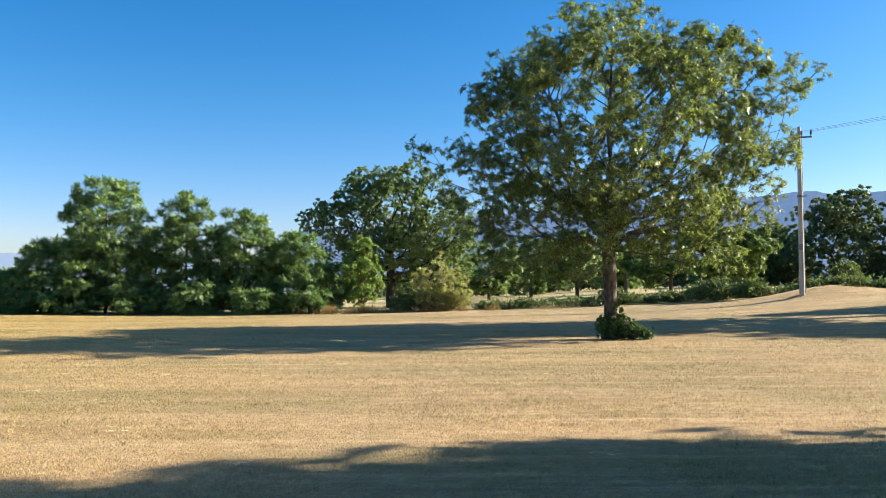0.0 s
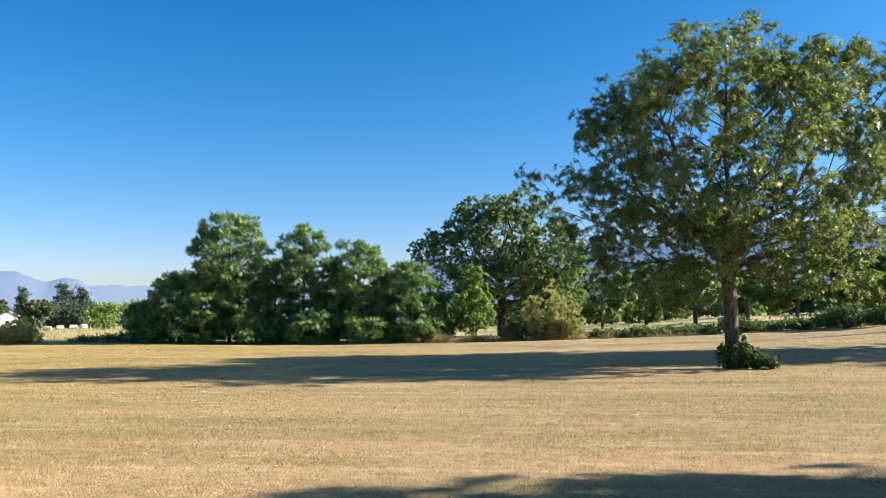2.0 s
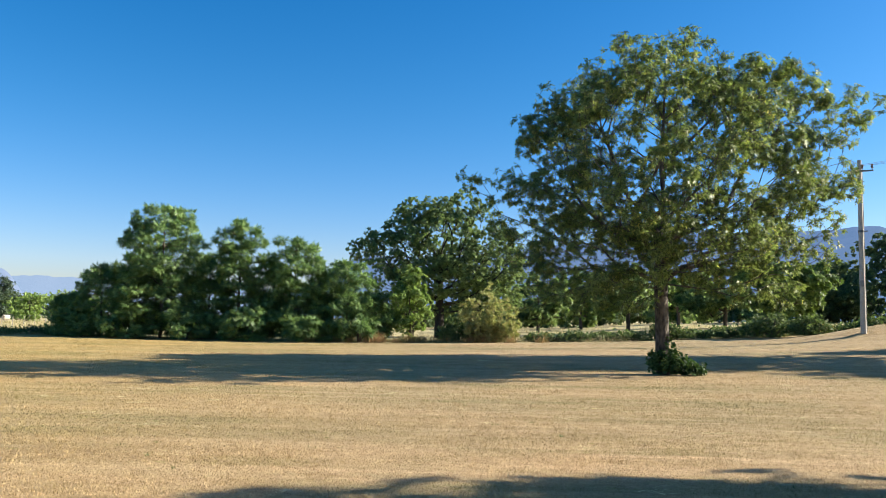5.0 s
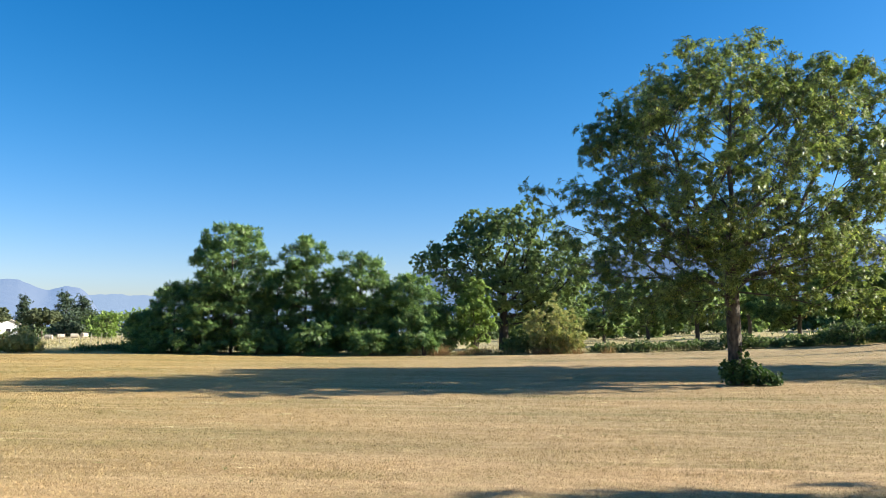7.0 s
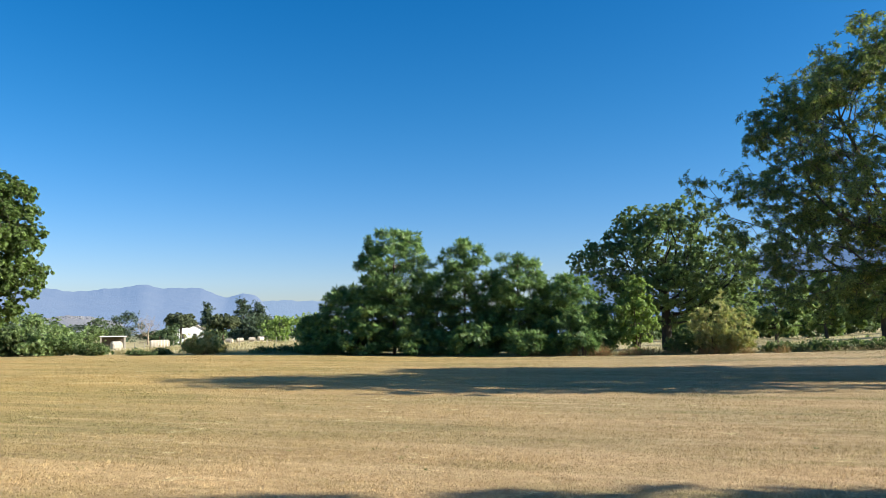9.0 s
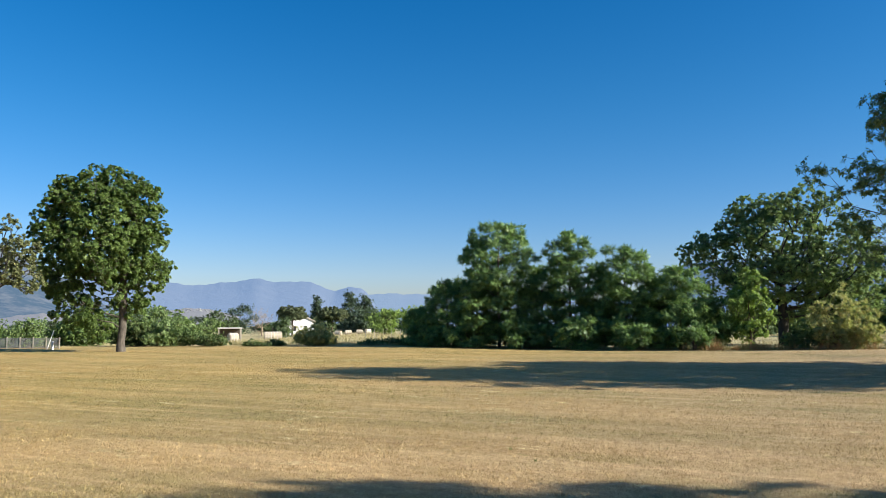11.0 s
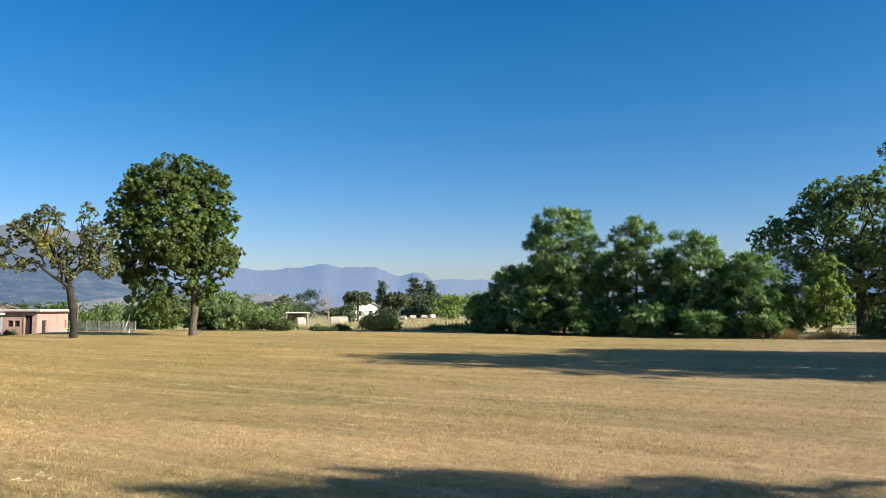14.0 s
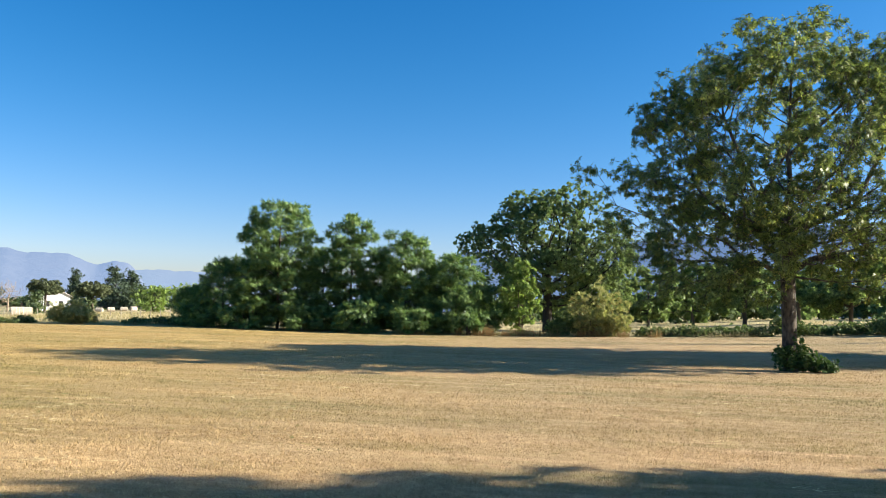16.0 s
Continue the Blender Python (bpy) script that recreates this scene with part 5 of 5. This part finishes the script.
def hay_bale(az, r, rad, turn, seed):
    rng = np.random.default_rng(seed)
    x, y, z = place(az, r)
    root = thing("hay_bale", (x, y, z), "round bleached hay bale in the dry pasture", "hay bale", "hay bales in the pasture", turn)
    bm = bmesh.new()
    bmesh.ops.create_cone(bm, cap_ends=True, segments=20, radius1=rad, radius2=rad, depth=1.25, matrix=Matrix.Translation((0, 0, rad * 0.95)) @ Euler((0, math.pi / 2, 0)).to_matrix().to_4x4())
    bmesh.ops.bevel(bm, geom=[e for e in bm.edges if abs(e.verts[0].co.x - e.verts[1].co.x) < 0.01], offset=0.09, segments=2, affect="EDGES")
    for v in bm.verts:
        v.co += Vector(rng.normal(0, 0.012, 3))
    part("roll", bm, HAY, root)
    bm = bmesh.new()
    for u in (-0.35, 0.0, 0.35):
        bmesh.ops.create_cone(bm, cap_ends=False, segments=20, radius1=rad + 0.01, radius2=rad + 0.01, depth=0.05, matrix=Matrix.Translation((u, 0, rad * 0.95)) @ Euler((0, math.pi / 2, 0)).to_matrix().to_4x4())
    part("netting", bm, TRUNKWHITE, root, "pale twine bands")


for i, (az, r, rad, turn) in enumerate([(41.5, 108, 0.66, 60), (39.08, 108, 0.64, 40), (38.5, 109, 0.62, 42), (33.5, 150, 0.42, 40), (32.7, 152, 0.4, 30), (32.1, 150, 0.42, 70), (34.2, 148, 0.4, 10), (31.4, 152, 0.42, 25), (30.6, 153, 0.4, 50)]):
    hay_bale(az, r, rad, turn, 230 + i)


def pasture_fence():
    root = thing("pasture_fence", (0, 0, 0), "thin wire fence on wooden posts across the dry pasture", "fence")
    tops = []
    for i in range(26):
        az = 28.0 + 0.62 * i
        x, y, z = place(az, 92)
        part("post", tube(bmesh.new(), (x, y, z - 0.2), (x + 0.02 * (i % 3), y, z + 0.95), 0.034, 0.03, 6), POST, root)
        tops.append((x, y, z))
    for h in (0.55, 1.0):
        bm = bmesh.new()
        for p, q in zip(tops, tops[1:]):
            tube(bm, (p[0], p[1], p[2] + h), (q[0], q[1], q[2] + h), 0.006, 0.006, 4, False)
        part("wire", bm, METAL, root)


pasture_fence()

# ---- trees beside the camera, known by the shadows they throw on the field ----
tree("shade_tree", (17.1, 7.2, 0), "broad leafy tree that shades the near field", "tree", 240,
     [(0, 0, 7.2, 3.5, 3.2, 3.2), (-0.3, 0.3, 8.7, 2.2, 2.2, 1.8), (0.5, 0.7, 5.9, 2.6, 2.1, 2.1), (0.6, -1.8, 6.2, 2.6, 2.4, 2.2)],
     1500, "far", 8, 0.40, ROUND, BARK, trunk_h=2.4, trunk_r=0.25, leader=3, size=0.95, group="trees beside the field", gaps=0.08, gap_scale=1.4)
tree("tall_shade_tree", (25.5, 33.6, high(25.5, 33.6)), "tall leafy tree that shades the far field", "tree", 241,
     [(0, 0, 12.5, 3.4, 4.0, 4.6), (0.5, -1, 8.5, 3.4, 3.4, 2.4), (0, 1, 15.0, 2.6, 2.8, 2.2)],
     900, "far", 7, 0.45, ROUND, BARK, trunk_h=4.4, trunk_r=0.3, leader=7, size=1.0, group="trees beside the field")
for i, (x, y, z) in enumerate([(37.5, 30.3, 9.0), (41.5, 38.2, 8.5)]):
    tree("tall_shade_tree", (x, y, high(x, y)), "tall leafy tree that shades the edge of the field", "tree", 243 + i, [(0, 0, z, 3.0, 3.2 - 1.6 * i, 3.4), (0.5, 0.4, z + 2.6, 2.2, 1.8 - 0.8 * i, 1.8), (0.2, -0.6, z - 3.0, 2.2, 2.0 - i, 1.6)],
         520, "far", 5, 0.45, ROUND, BARK, trunk_h=4.0, trunk_r=0.25, leader=5, size=1.1, group="trees beside the field")


# ---- stubble, straw and weeds ----
def scatter(seed, n, r0, r1, az0, az1):
    rng = np.random.default_rng(seed)
    r = np.sqrt(rng.uniform(r0 * r0, r1 * r1, n))
    a = np.radians(rng.uniform(az0, az1, n))
    return -r * np.sin(a), r * np.cos(a)


def inside(x, y, y1=45.8):
    k = (y < y1) & (np.hypot(x - WX, y - WY) > 0.3)
    return x[k], y[k]


rng = np.random.default_rng(301)
n = 600000
r = (4.5 ** -0.6 - (4.5 ** -0.6 - 36 ** -0.6) * rng.uniform(0, 1, n)) ** (-1 / 0.6)
a = np.radians(rng.uniform(-33, 69, n))
x, y = -r * np.sin(a), r * np.cos(a)
k = (y < 45.8) & (rng.uniform(20, 36, n) > r) & (np.hypot(x - WX, y - WY) > 0.3) & (0.25 + patchy(x * 0.5, y * 0.9) + 0.4 * patchy(x * 2.1, y * 3.0) > rng.uniform(-0.9, 1.0, n))
x, y, r = x[k], y[k], r[k]
blades("stubble", "short dry grass stubble on the mown field", "stubble", 301, x, y, (0.028 + 0.0002 * r) * (0.6 + 0.8 * patchy(x * 1.3, y * 2.0)), 0.00045 * r, STUBBLE, 0.7)
rng = np.random.default_rng(302)
n = 210000
r = 17 * (52 / 17) ** rng.uniform(0, 1, n)
a = np.radians(rng.uniform(-33, 69, n))
x, y = -r * np.sin(a), r * np.cos(a)
k = (y < 45.8) & (np.hypot(x - WX, y - WY) > 0.3) & (rng.uniform(17, 26, n) < r) & (patchy(x * 0.35, y * 0.5) + 0.5 * patchy(x * 1.1, y * 1.3) > rng.uniform(0.0, 1.1, n))
x, y, r = x[k], y[k], r[k]
blades("stubble_tufts", "short tufts of dry stubble across the far field", "stubble", 302, x, y, 0.022 + 0.0004 * r, 0.0006 * r, STUBBLE_FAR, 1.5)
x, y = inside(*scatter(304, 12000, 4.5, 40, -36, 70))
blades("loose_straw", "loose stalks of hay left lying after mowing", "straw", 304, x, y, 0.15, 0.003, TALL, flat=0.25)
rng = np.random.default_rng(308)
cx, cy = scatter(308, 260, 5.2, 34, -32, 66)
x = np.repeat(cx, 26) + rng.normal(0, 0.16, 260 * 26) * np.repeat(rng.uniform(0.4, 1.8, 260), 26)
y = np.repeat(cy, 26) + rng.normal(0, 0.07, 260 * 26)
x, y = inside(x, y)
blades("hay_wisps", "pale wisps of raked hay left on the stubble", "straw", 308, x, y, 0.14, 0.0032, WISP, flat=0.18)
cx, cy = scatter(309, 240, 5.2, 36, -32, 66)
x, y = inside(np.repeat(cx, 9) + rng.normal(0, 0.03, 240 * 9), np.repeat(cy, 9) + rng.normal(0, 0.03, 240 * 9))
blades("green_weeds", "small green weeds sprouting in the stubble", "weeds", 309, x, y, 0.05, 0.005, HEDGE, 0.7)
rng = np.random.default_rng(305)
x = rng.uniform(-42, 30, 16000)
y = 46.2 + np.abs(rng.normal(0, 1.0, 16000)) + 0.5 * np.sin(x * 0.7)
blades("tall_grass", "tall dry grass and weeds along the mown edge", "grass", 305, x, y, 0.18 + 0.34 * patchy(x * 0.8, y * 0.8), 0.008, TALL, 0.5)
x, y = scatter(306, 42000, 50, 120, -30, 56)
k = y > 47.5
x, y = x[k], y[k]
blades("tall_grass", "tall dry grass in the unmown pasture", "grass", 306, x, y, np.where(x < -16, 0.5, 0.14), 0.016, TALL, 0.45)
x = rng.uniform(-8.5, 3.5, 9000)
y = rng.normal(46.1, 0.35, 9000)
k = patchy(x * 1.7, y * 0.5) > rng.uniform(0.2, 0.9, 9000)
x, y = x[k], y[k]
blades("dock_weeds", "rusty brown dock stalks and weeds at the field edge", "weeds", 307, x, y, 0.32 + 0.42 * patchy(x * 2.3, y), 0.009, RUSTY, 0.5)
